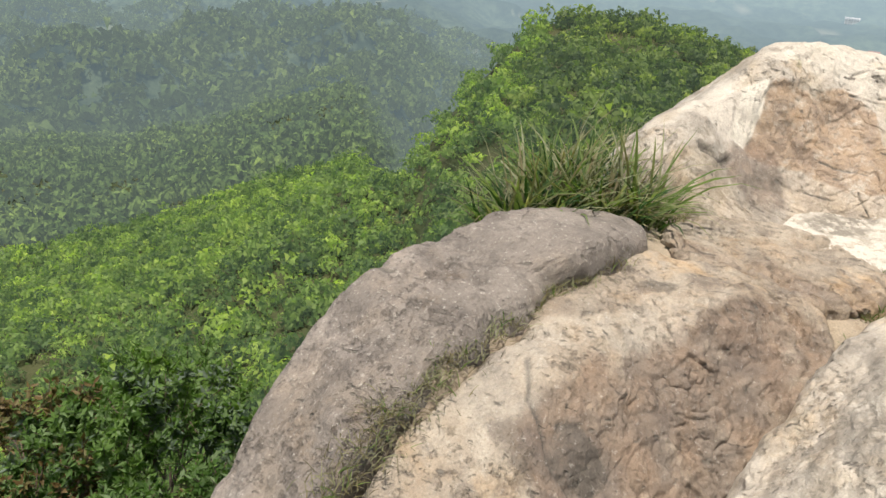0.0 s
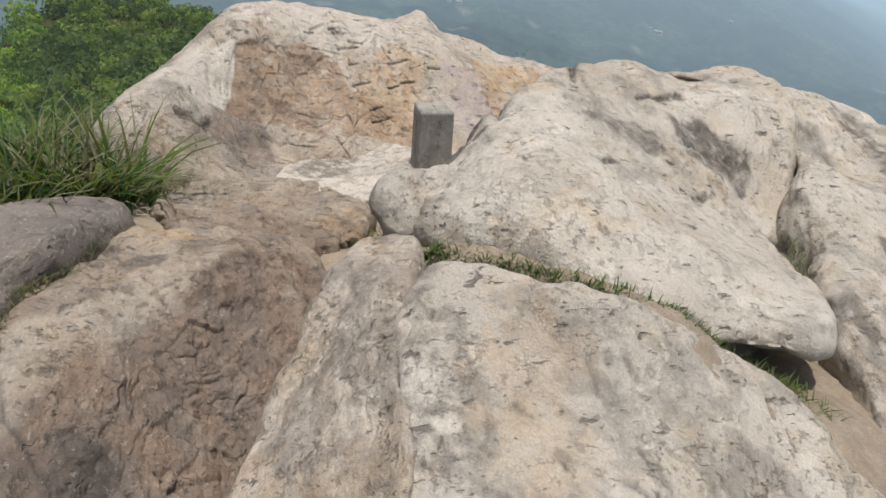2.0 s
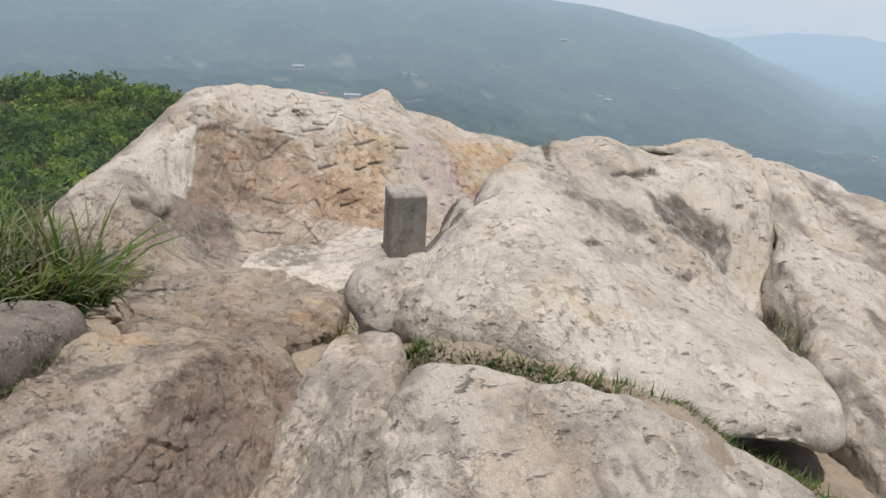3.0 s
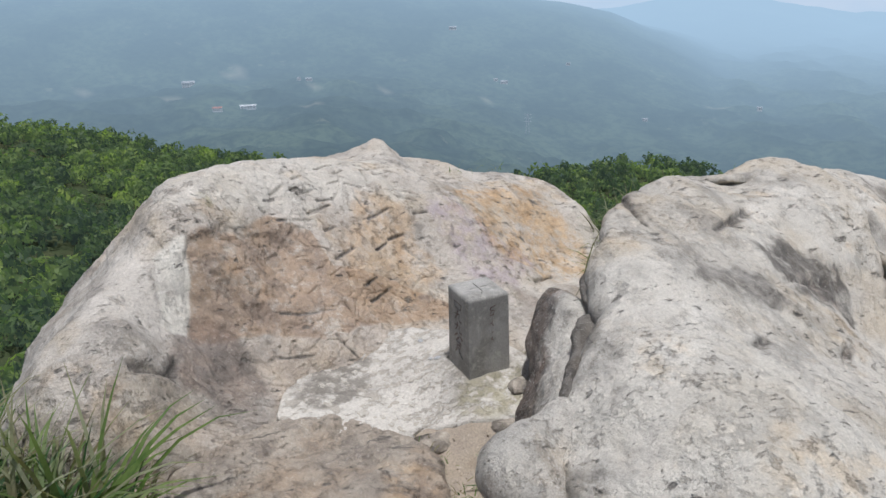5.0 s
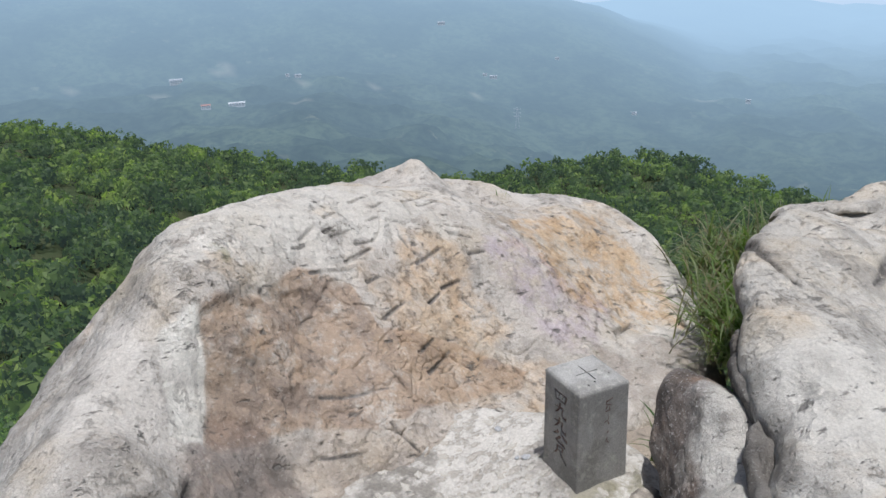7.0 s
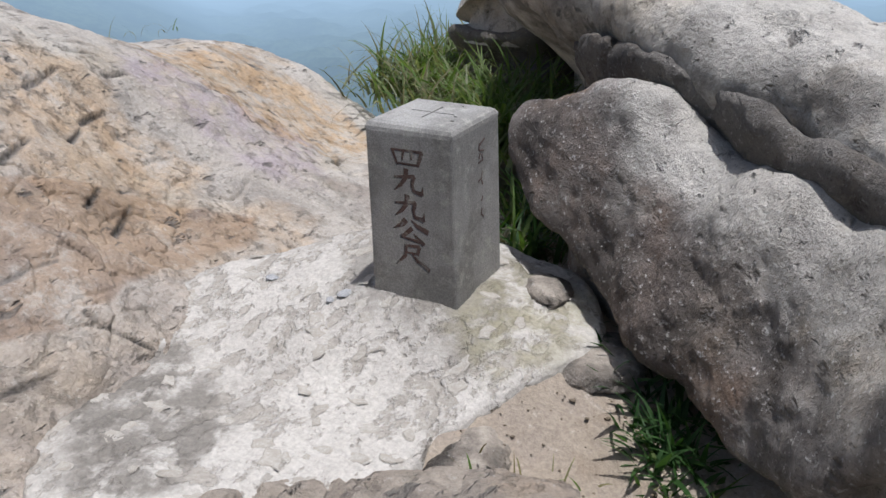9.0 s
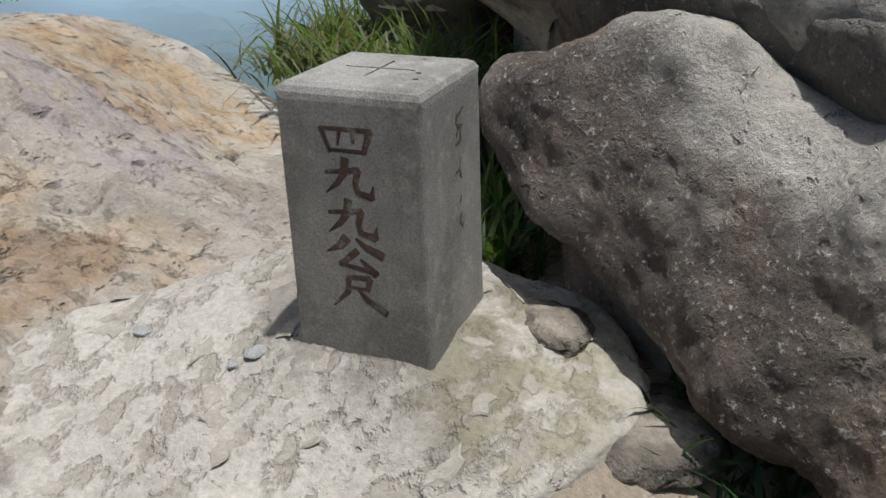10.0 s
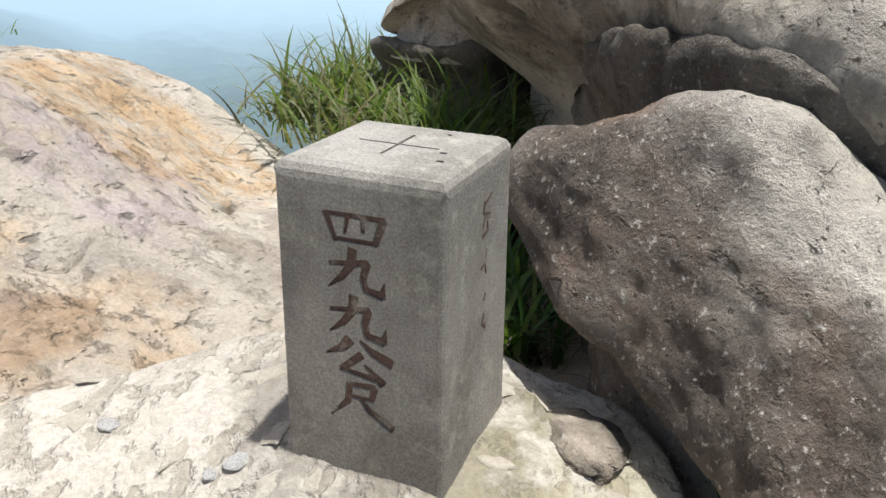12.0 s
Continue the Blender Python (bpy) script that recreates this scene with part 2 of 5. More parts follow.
def leaf_material(name, a, b, c, scale=0.35, thin=0.35, haze_glow=0.0):
    """Foliage: colour drifts from clump to clump and from leaf to leaf; a little light comes through. Painted haze can
    be mixed in as emission.
    """
    m = Nodes(name)
    geo = m.add("ShaderNodeNewGeometry")
    isl = geo.outputs["Random Per Island"]
    col = m.mix(m.ramp(m.noise(scale, 3), 0.36, 0.64), a, b)
    col = m.mix(m.math("MULTIPLY", m.ramp(isl, 0.45, 1.0), 0.7 if scale > 1 else 0.4), col, c)
    col = m.mix(m.math("MULTIPLY", m.ramp(m.noise(scale * 5, 2), 0.5, 0.7), 0.4), col, m.mix(1.0, col, (0.45, 0.5, 0.5), "MULTIPLY"))
    tone = m.add("ShaderNodeAttribute", attribute_name="tone").outputs["Fac"]
    col = m.mix(m.ramp(tone, 0.55, 1.0), col, m.mix(1.0, col, (1.75, 1.6, 1.1), "MULTIPLY"))
    col = m.mix(m.ramp(tone, 0.5, 0.05), col, m.mix(1.0, col, (0.45, 0.52, 0.58), "MULTIPLY"))
    mat = m.done(col, 0.55, None, 0.25)
    tr = m.add("ShaderNodeBsdfTranslucent")
    m.link(m.mix(1.0, col, (1.3, 1.5, 0.6), "MULTIPLY"), tr.inputs[0])
    mx = m.add("ShaderNodeMixShader")
    mx.inputs[0].default_value = thin
    m.link(m.bsdf.outputs[0], mx.inputs[1])
    m.link(tr.outputs[0], mx.inputs[2])
    last = mx
    # Painted haze: the leaves themselves emit a little air colour.
    if haze_glow:
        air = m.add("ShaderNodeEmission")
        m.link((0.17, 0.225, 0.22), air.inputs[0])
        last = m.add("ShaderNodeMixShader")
        last.inputs[0].default_value = haze_glow
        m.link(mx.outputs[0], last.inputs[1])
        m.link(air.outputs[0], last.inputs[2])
    m.link(last.outputs[0], m.t.nodes["Material Output"].inputs[0])
    return mat


MORTAR, SOIL = mortar_material(), soil_material()
CONCRETE = concrete_material("grey cast stone", (0.345, 0.332, 0.305), (0.25, 0.24, 0.218))
ENGRAVED = concrete_material("faded red-brown engraving", (0.165, 0.105, 0.086), (0.125, 0.083, 0.068))
# Near woods carry a tenth of painted haze in their leaf material.
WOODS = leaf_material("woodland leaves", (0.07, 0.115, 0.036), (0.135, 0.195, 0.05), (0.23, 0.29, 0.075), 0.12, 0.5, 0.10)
GRASS = leaf_material("green grass blades", (0.11, 0.20, 0.03), (0.20, 0.28, 0.055), (0.36, 0.38, 0.13), 9.0, 0.45)
DRY_GRASS = leaf_material("straw-coloured grass blades", (0.40, 0.32, 0.14), (0.27, 0.17, 0.075), (0.55, 0.48, 0.26), 9.0, 0.4)
WITHERED = leaf_material("withered brown grass blades", (0.27, 0.21, 0.105), (0.18, 0.13, 0.07), (0.37, 0.32, 0.18), 9.0, 0.25)
DARK_GRASS = leaf_material("dark green sedge blades", (0.06, 0.13, 0.035), (0.09, 0.17, 0.04), (0.16, 0.23, 0.07), 9.0, 0.35)
SUN_GRASS = leaf_material("sunlit yellow-green grass blades", (0.19, 0.27, 0.06), (0.30, 0.36, 0.095), (0.48, 0.47, 0.22), 9.0, 0.45)
STRAW = leaf_material("pale straw grass blades", (0.48, 0.42, 0.22), (0.33, 0.24, 0.11), (0.60, 0.55, 0.33), 9.0, 0.4)
# Lighter leaf colour than WOODS, also with painted haze mixed in.
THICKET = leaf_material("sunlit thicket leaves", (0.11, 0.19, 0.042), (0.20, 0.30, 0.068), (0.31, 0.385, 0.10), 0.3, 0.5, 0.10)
SHRUB_LEAF = leaf_material("shrub leaves", (0.16, 0.27, 0.06), (0.28, 0.41, 0.09), (0.44, 0.52, 0.25), 2.0, 0.5)
SILVER_LEAF = leaf_material("grey-green shrub leaves", (0.17, 0.22, 0.12), (0.23, 0.27, 0.17), (0.32, 0.36, 0.25), 2.0, 0.3)
RUSTY_LEAF = leaf_material("rust-brown dry leaves", (0.22, 0.12, 0.04), (0.28, 0.17, 0.06), (0.20, 0.20, 0.06), 2.0, 0.25)


def bark_material():
    m = Nodes("twig bark")
    col = m.mix(m.ramp(m.noise(40, 5), 0.35, 0.65), (0.12, 0.09, 0.065), (0.065, 0.05, 0.038))
    return m.done(col, 0.9, m.bump(m.noise(90, 4), 0.5, 0.003))


BARK = bark_material()


def floor_material():
    m = Nodes("forest floor")
    col = m.mix(m.ramp(m.noise(0.25, 6), 0.35, 0.65), (0.035, 0.05, 0.018), (0.055, 0.06, 0.025))
    return m.done(col, 0.95, m.bump(m.noise(1.5, 5), 0.6, 0.3))


def painted_haze_material(name, amount, dark, light, scale, air=(0.17, 0.235, 0.27), leafy=False):
    """Far surfaces: wooded colours with haze painted in as emission, growing and paling with distance."""
    m = Nodes(name)
    n = m.mix(m.ramp(m.noise(scale, 8, 0.62), 0.38, 0.64), dark, light)
    n = m.mix(m.math("MULTIPLY", m.ramp(m.noise(scale * 9, 6, 0.75), 0.42, 0.60), 0.8), n, m.mix(1.0, n, (0.22, 0.28, 0.34), "MULTIPLY"))
    glade = m.math("MULTIPLY", m.ramp(m.noise(scale * 5, 5, 0.7, stretch=(1, 1, 0.2)), 0.60, 0.66), m.ramp(m.noise(scale * 0.6, 2), 0.45, 0.6))
    n = m.mix(m.math("MULTIPLY", glade, 0.0 if leafy else 0.3), n, (0.34, 0.33, 0.22))
    n = m.mix(m.stain()[2], n, (0.55, 0.48, 0.36))
    tone = m.add("ShaderNodeAttribute", attribute_name="tone").outputs["Fac"]
    n = m.mix(m.ramp(tone, 0.6, 1.0), n, m.mix(1.0, n, (1.4, 1.37, 1.12), "MULTIPLY"))
    n = m.mix(m.ramp(tone, 0.4, 0.02), n, m.mix(1.0, n, (0.74, 0.78, 0.82), "MULTIPLY")) if leafy else n
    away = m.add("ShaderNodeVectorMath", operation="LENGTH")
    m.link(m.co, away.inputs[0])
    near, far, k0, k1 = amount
    haze_glow = m.add("ShaderNodeMapRange")
    m.link(away.outputs["Value"], haze_glow.inputs[0])
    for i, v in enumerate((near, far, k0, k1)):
        haze_glow.inputs[1 + i].default_value = v
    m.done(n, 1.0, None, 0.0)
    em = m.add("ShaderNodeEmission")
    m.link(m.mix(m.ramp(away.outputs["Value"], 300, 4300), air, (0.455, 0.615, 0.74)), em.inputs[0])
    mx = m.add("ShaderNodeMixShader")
    m.link(haze_glow.outputs[0], mx.inputs[0])
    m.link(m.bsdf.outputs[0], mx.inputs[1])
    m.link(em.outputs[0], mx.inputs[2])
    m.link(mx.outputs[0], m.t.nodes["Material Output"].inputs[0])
    return m.mat


# Valley and woods glow with the haze put into their materials.
VALLEY = painted_haze_material("hazy wooded valley", (250, 3300, 0.36, 0.95), (0.03, 0.045, 0.032), (0.095, 0.125, 0.075), 0.006)
FAR_WOODS = painted_haze_material("hazy woodland leaves", (250, 3900, 0.44, 0.96), (0.06, 0.095, 0.032), (0.135, 0.18, 0.055), 0.02, (0.175, 0.23, 0.235), True)
MID_WOODS = painted_haze_material("slightly hazy woodland leaves", (30, 420, 0.18, 0.50), (0.075, 0.125, 0.036), (0.155, 0.22, 0.058), 0.05, (0.175, 0.23, 0.22), True)
# Constant glow mixed in: hazes far walls and roofs and lifts their shaded sides.
FAR_PAINT = painted_haze_material("far pale plaster with haze glow", (0, 1, 0.5, 0.5), (0.7, 0.7, 0.69), (0.62, 0.63, 0.63), 0.05, (0.40, 0.47, 0.52))
FAR_TIN = painted_haze_material("far pale roofing with haze glow", (0, 1, 0.5, 0.5), (0.5, 0.51, 0.53), (0.42, 0.43, 0.45), 0.05, (0.34, 0.42, 0.48))


def air_material():
    m = Nodes("pale hazy sky")
    em = m.add("ShaderNodeEmission")
    tall = m.add("ShaderNodeSeparateXYZ")
    m.link(m.co, tall.inputs[0])
    col = m.mix(m.ramp(tall.outputs[2], -420, 150), (0.53, 0.65, 0.76), (0.64, 0.70, 0.76))
    cloud = m.ramp(m.noise(0.0016, 5, 0.55, stretch=(1, 1, 3)), 0.35, 0.7)
    m.link(m.mix(m.math("MULTIPLY", cloud, 0.35), col, (0.72, 0.75, 0.79)), em.inputs[0])
    m.link(em.outputs[0], m.t.nodes["Material Output"].inputs[0])
    return m.mat


AIR = air_material()
# Red roofing with the same painted haze mixed in.
FAR_RED = painted_haze_material("far faded red roofing with haze glow", (0, 1, 0.4, 0.4), (0.5, 0.25, 0.2), (0.44, 0.23, 0.18), 0.05, (0.36, 0.38, 0.42))


# ---- building helpers ----
def cell_noise(p, seed=0):
    """Blocky noise: the level, -1 to 1, of the nearest of scattered seeds, and how near the seam to the next one is."""
    base = np.floor(p).astype(np.int64)
    best, second, level = np.full(len(p), 9.0), np.full(len(p), 9.0), np.zeros(len(p))
    for a in (-1, 0, 1):
        for b in (-1, 0, 1):
            for c in (-1, 0, 1):
                i = base + (a, b, c)
                q = i + 0.5 + 0.45 * np.stack([lattice(i[:, 0], i[:, 1], i[:, 2], seed + k) for k in range(3)], -1)
                d = np.linalg.norm(p - q, axis=1)
                won = d < best
                second = np.where(won, best, np.minimum(second, d))
                level = np.where(won, lattice(i[:, 0], i[:, 1], i[:, 2], seed + 7), level)
                best = np.where(won, d, best)
    return level, second - best


def mesh_from(name, verts, faces, material, shade=True):
    me = bpy.data.meshes.new(name)
    me.from_pydata(np.asarray(verts).tolist(), [], faces if isinstance(faces, list) else faces.tolist())
    me.materials.append(material)
    if shade:
        me.polygons.foreach_set("use_smooth", np.ones(len(me.polygons), bool))
    me.update()
    return me


def part(name, bm, material, parent, label=""):
    """Links a bmesh, or a finished mesh, as one mesh object under a thing or a part."""
    if isinstance(bm, bmesh.types.BMesh):
        me = bpy.data.meshes.new(name)
        bm.to_mesh(me)
        bm.free()
        me.materials.append(material)
    else:
        me = bm
    ob = new(name, me)
    ob.parent = parent
    return tagged(ob, label)


def thing(name, label, category, group="", at=(0, 0, 0), kind=""):
    ob = new(name)
    ob.location = at
    return tagged(ob, label, category, group, kind)


def sheet(crown, lam=2e-3):
    """A thin, smooth sheet that passes near the given heights: z as a function of x and y."""
    k = np.array(crown, float)
    n = len(k)
    d2 = ((k[:, None, :2] - k[None, :, :2]) ** 2).sum(-1)
    a = np.zeros((n + 3, n + 3))
    a[:n, :n] = 0.5 * d2 * np.log(d2 + 1e-9) + lam * np.eye(n)
    a[:n, n], a[:n, n + 1 : n + 3] = 1, k[:, :2]
    a[n:, :n] = a[:n, n:].T
    w = np.linalg.solve(a, np.r_[k[:, 2], 0, 0, 0])

    def height(x, y):
        d = (x[:, None] - k[None, :, 0]) ** 2 + (y[:, None] - k[None, :, 1]) ** 2
        return (0.5 * d * np.log(d + 1e-9)) @ w[:n] + w[n] + w[n + 1] * x + w[n + 2] * y

    return height


def stroke_depth(x, y, strokes, width):
    """How deep, from 0 to 1, places lie in cut strokes (x0, y0, x1, y1)."""
    out = np.zeros(len(x))
    for x0, y0, x1, y1 in strokes:
        near = np.flatnonzero((np.abs(x - (x0 + x1) / 2) < 0.2) & (np.abs(y - (y0 + y1) / 2) < 0.2))
        dx, dy = x1 - x0, y1 - y0
        t = np.clip(((x[near] - x0) * dx + (y[near] - y0) * dy) / (dx * dx + dy * dy + 1e-9), 0, 1)
        d = np.hypot(x[near] - x0 - t * dx, y[near] - y0 - t * dy)
        out[near] = np.maximum(out[near], np.exp(-((d / (width * (1.1 - 0.5 * t))) ** 2)))
    return out


def boulder(name, label, centre, outline, crown, material, edge=0.09, base=-1.3, tuck=0.0, flare=0.25, rough=1.0, seed=0,
            turn=420, rings=120, stains=None, cuts=None, face=None, flakes=None, step=None, bumps=(), group="boulders of the summit outcrop", rock_kind="boulder"):
    """A boulder from its plan outline and the heights of its crown, with a rounded rim, sides and weathered relief."""
    c = np.array(centre, float)
    o = np.array(outline, float) - c
    ang, rad = np.arctan2(o[:, 1], o[:, 0]), np.hypot(o[:, 0], o[:, 1])
    order = np.argsort(ang)
    ang, rad = ang[order], rad[order]
    th = np.linspace(-np.pi, np.pi, turn, endpoint=False)
    r = np.interp(th, np.r_[ang - 2 * np.pi, ang, ang + 2 * np.pi], np.r_[rad, rad, rad])
    ker = np.exp(-0.5 * (np.arange(-12, 13) / (turn / 120)) ** 2)
    r = np.convolve(np.r_[r[-12:], r, r[:12]], ker / ker.sum(), "valid")
    r = r * (1 + 0.012 * fbm(np.c_[np.cos(th) * 4, np.sin(th) * 4, th * 0 + seed], 3, seed + 40))
    top = sheet(crown)
    s = 1 - (1 - np.linspace(0.012, 1, rings)) ** 1.25
    xy = c + (s[:, None] * r)[..., None] * np.stack([np.cos(th), np.sin(th)], -1)
    x, y = xy[..., 0].ravel(), xy[..., 1].ravel()
    rim = ((1 - s)[:, None] * r).ravel()
    e = edge * (1 + 0.35 * vnoise(np.c_[x * 2.5, y * 2.5, x * 0 + seed], seed + 3))
    d = np.clip((e - rim) / e, 0, 1)
    height = top(x, y)
    if face:
        other = sheet(face)(x, y)
        height = 0.5 * (height + other - np.sqrt((height - other) ** 2 + 0.0012))
    for bx, by, br, bh in bumps:
        height = height + bh * np.exp(-(((x - bx) ** 2 + (y - by) ** 2) / br**2) ** 1.5)
    z = height - e * (1 - np.sqrt(1 - d * d + 1e-9))
    rows = [np.stack([x, y, z], -1).reshape(rings, turn, 3)]
    last = rows[0][-1]
    lean = tuck(th) if callable(tuck) else np.full(turn, tuck)
    for q in np.linspace(0, 1, 26)[1:] ** 1.6:
        drop = last[:, 2] - base
        inset = lean * smooth(0, 0.12, q) * (1 - 0.6 * smooth(0.3, 1, q)) - np.where(lean > 0, 0, flare) * q
        k = (r - inset) / r
        rows.append(np.stack([c[0] + (last[:, 0] - c[0]) * k, c[1] + (last[:, 1] - c[1]) * k, last[:, 2] - q * drop], -1)[None])
    g = np.concatenate(rows, 0)
    du = np.roll(g, -1, 1) - np.roll(g, 1, 1)
    dv = np.gradient(g, axis=0)
    nrm = np.cross(dv, du)
    nrm = nrm / (np.linalg.norm(nrm, axis=-1, keepdims=True) + 1e-12)
    p = g.reshape(-1, 3)
    relief = 0.020 * fbm(p * 2.6, 3, seed + 10) + 0.010 * fbm(p * 9, 3, seed + 20) + 0.0035 * fbm(p * 38, 3, seed + 30)
    crack = np.abs(vnoise(p * np.array([3.2, 3.2, 6.0]) + 0.25 * vnoise(p * 9, seed + 2)[:, None], seed + 50))
    relief -= 0.012 * np.exp(-((crack / 0.035) ** 2)) * smooth(0.1, 0.5, vnoise(p * 1.3, seed + 60))
    if flakes:
        size, deep, where = flakes
        warp = p / size + 0.35 * np.stack([fbm(p * 9, 3, seed + 80 + k) for k in range(3)], -1)
        level, seam = cell_noise(warp, seed + 90)
        mask = smooth(-0.15, 0.35, where(p) + 0.5 * vnoise(p * 4, seed + 91) - 0.5)
        relief += mask * deep * (level - 1.2 * np.exp(-((seam / 0.06) ** 2)))
    relief = rough * relief
    if step:
        relief = relief + step(p)
    stain, tint = np.zeros((len(p), 4)), np.zeros((len(p), 4))
    if stains:
        stain, tint = (np.clip(a, 0, 1) for a in stains(p))
    if cuts:
        depth = 0
        for strokes, width, deep, *darkness in cuts:
            k = stroke_depth(p[:, 0], p[:, 1], strokes, width)
            relief = relief - deep * k
            depth = np.maximum(depth, k * (darkness[0] if darkness else 1.0))
        # Cuts are coloured darker the deeper they go.
        stain[:, 3] = np.maximum(stain[:, 3], np.minimum(2.2 * depth, 1))
    p = p + nrm.reshape(-1, 3) * relief[:, None]
    n = len(g)
    i, j = np.meshgrid(np.arange(n - 1), np.arange(turn), indexing="ij")
    a, b = i * turn + j, i * turn + (j + 1) % turn
    quads = np.stack([a, a + turn, b + turn, b], -1).reshape(-1, 4).tolist()
    centre_row = p[:turn].mean(0)
    verts = np.vstack([p, centre_row])
    faces = quads + [(k, (k + 1) % turn, len(p)) for k in range(turn)]
    me = mesh_from(name, verts, faces, material)
    at = me.attributes.new("stain", "FLOAT_COLOR", "POINT")
    at.data.foreach_set("color", np.vstack([stain, stain[:1]]).astype(np.float32).ravel())
    at = me.attributes.new("tint", "FLOAT_COLOR", "POINT")
    at.data.foreach_set("color", np.vstack([tint, tint[:1]]).astype(np.float32).ravel())
    return tagged(new(name, me), label, rock_kind, group)


def blob(p, x, y, rx, ry, turn=0.0, seed=0, ragged=0.35):
    """A ragged patch in plan: 1 inside, 0 outside."""
    c, s = math.cos(turn), math.sin(turn)
    u = ((p[:, 0] - x) * c + (p[:, 1] - y) * s) / rx
    v = (-(p[:, 0] - x) * s + (p[:, 1] - y) * c) / ry
    d = np.hypot(u, v) + ragged * fbm(p * 5, 4, seed)
    return 1 - smooth(0.75, 1.15, d)


def region(p, corners, seed=0, ragged=0.05, soft=0.03):
    """A ragged patch with the given corners in plan: 1 inside, 0 outside."""
    c = np.array(corners, float)
    x = p[:, 0] + ragged * fbm(p * 6, 4, seed)
    y = p[:, 1] + ragged * fbm(p * 6 + 31, 4, seed + 5)
    inside = np.zeros(len(p), bool)
    dist = np.full(len(p), 9.0)
    for (x0, y0), (x1, y1) in zip(c, np.roll(c, -1, 0)):
        inside ^= ((y0 > y) != (y1 > y)) & (x < (x1 - x0) * (y - y0) / (y1 - y0 + 1e-12) + x0)
        t = np.clip(((x - x0) * (x1 - x0) + (y - y0) * (y1 - y0)) / ((x1 - x0) ** 2 + (y1 - y0) ** 2 + 1e-12), 0, 1)
        dist = np.minimum(dist, np.hypot(x - x0 - t * (x1 - x0), y - y0 - t * (y1 - y0)))
    return smooth(-soft, soft, np.where(inside, dist, -dist))


# ---- ground and distance ----
RIDGE_AZ = (-180, 0, 25, 35, 42, 46, 52, 58, 62, 69, 76, 82, 90, 94, 98, 102, 105, 109, 112, 114, 120, 127, 135, 143, 160, 180)
RIDGE_EL = (-30, -24, -19, -18.2, -16.2, -15.4, -14.9, -15.6, -16.4, -15.6, -14.6, -13.3, -11.3, -9.9, -9.1, -9.2, -10.6, -14.4, -18.4, -21.5, -24.2, -27.5, -30, -31, -32, -30)


def ridge_far(az):
    return np.interp(az, (-180, 20, 60, 100, 108, 125, 180), (60, 70, 120, 115, 100, 70, 60))


def land(x, y):
    """The height of the hillside round the summit."""
    r, az = np.hypot(x, y), np.degrees(np.arctan2(-x, y))
    rs = ridge_far(az)
    zs = rs * np.tan(np.radians(np.interp(az, RIDGE_AZ, RIDGE_EL)))
    near = -0.9 + (zs + 0.9) * (1 - np.exp(-np.maximum(r - 2.2, 0) / 15.0)) / (1 - np.exp(-(rs - 2.2) / 15.0))
    t = np.maximum(r - rs, 0)
    side = smooth(100, 125, az)
    valley = -205 - (90 + 110 * smooth(75, 50, az) * (az > 0)) * smooth(400, 1500, r) * (1 - side) + 25 * side * smooth(150, 900, r)
    down = zs + (valley - zs) * (1 - np.exp(-t / (110.0 - 30 * side)))
    fall = np.interp(az, RIDGE_AZ, RIDGE_EL)
    run = np.clip(np.log(np.maximum(r, rs) / rs) / np.log(1700 / rs), 0, 1)
    long_slope = np.maximum(r, rs) * np.tan(np.radians(fall + (-8.6 - fall) * run**0.8))
    open_side = smooth(108, 118, az)
    down = down + (long_slope - down) * open_side
    z = np.where(r < rs, near, down)
    p = np.c_[x, y, 0 * x]
    return z + fbm(p * 0.011, 4, 5) * np.clip((r - 150) / 25, 0, 16) * (1 + side) + 0.6 * fbm(p * 0.09, 3, 6) * np.clip((r - 6) / 20, 0, 1)


def far_land(x, y):
    """Valley floor and the mountain ridges beyond it."""
    r, az = np.hypot(x, y), np.degrees(np.arctan2(-x, y))
    p = np.c_[x, y, 0 * x]
    z = land(x, y)
    crest = np.interp(az, (-180, 10, 25, 30, 38, 40, 43, 46, 50.5, 54, 63, 73, 90, 110, 140, 180), (-7, -7.5, -7.0, -6.4, -5.3, -4.8, -4.3, -3.7, -3.8, -4.6, -5, -4, -4.0, -4, -4.0, -6))
    front = np.interp(az, (-180, 36, 41, 44, 46.6, 48, 50.4, 52, 54, 57.6, 61, 65, 73, 180), (-11, -11.5, -10.3, -8.9, -8.0, -7.4, -6.3, -5.8, -4.9, -3.95, -3.4, -3.0, -2.1, -0.5))
    for dist, line, wide in ((2900, front, 900), (4400, crest, 700)):
        h = dist * np.tan(np.radians(line)) + 8 * fbm(p * 0.006, 4, 9)
        z = np.maximum(z, -420 + (h + 420) * np.exp(-(((r - dist) / wide) ** 2)))
    return z


def polar_sheet(name, radii, turn, height, material, label, hole=False):
    th = np.linspace(0, 2 * np.pi, turn, endpoint=False)
    x, y = np.outer(radii, np.cos(th)).ravel(), np.outer(radii, np.sin(th)).ravel()
    v = np.c_[x, y, height(x, y)]
    i, j = np.meshgrid(np.arange(len(radii) - 1), np.arange(turn), indexing="ij")
    a, b = i * turn + j, i * turn + (j + 1) % turn
    f = np.stack([a, a + turn, b + turn, b], -1).reshape(-1, 4).tolist()
    if not hole:
        v = np.vstack([v, [0, 0, height(np.zeros(1), np.zeros(1))[0]]])
        f += [(k, (k + 1) % turn, len(v) - 1) for k in range(turn)]
    return tagged(new(name, mesh_from(name, v, f, material)), label, kind="structure")


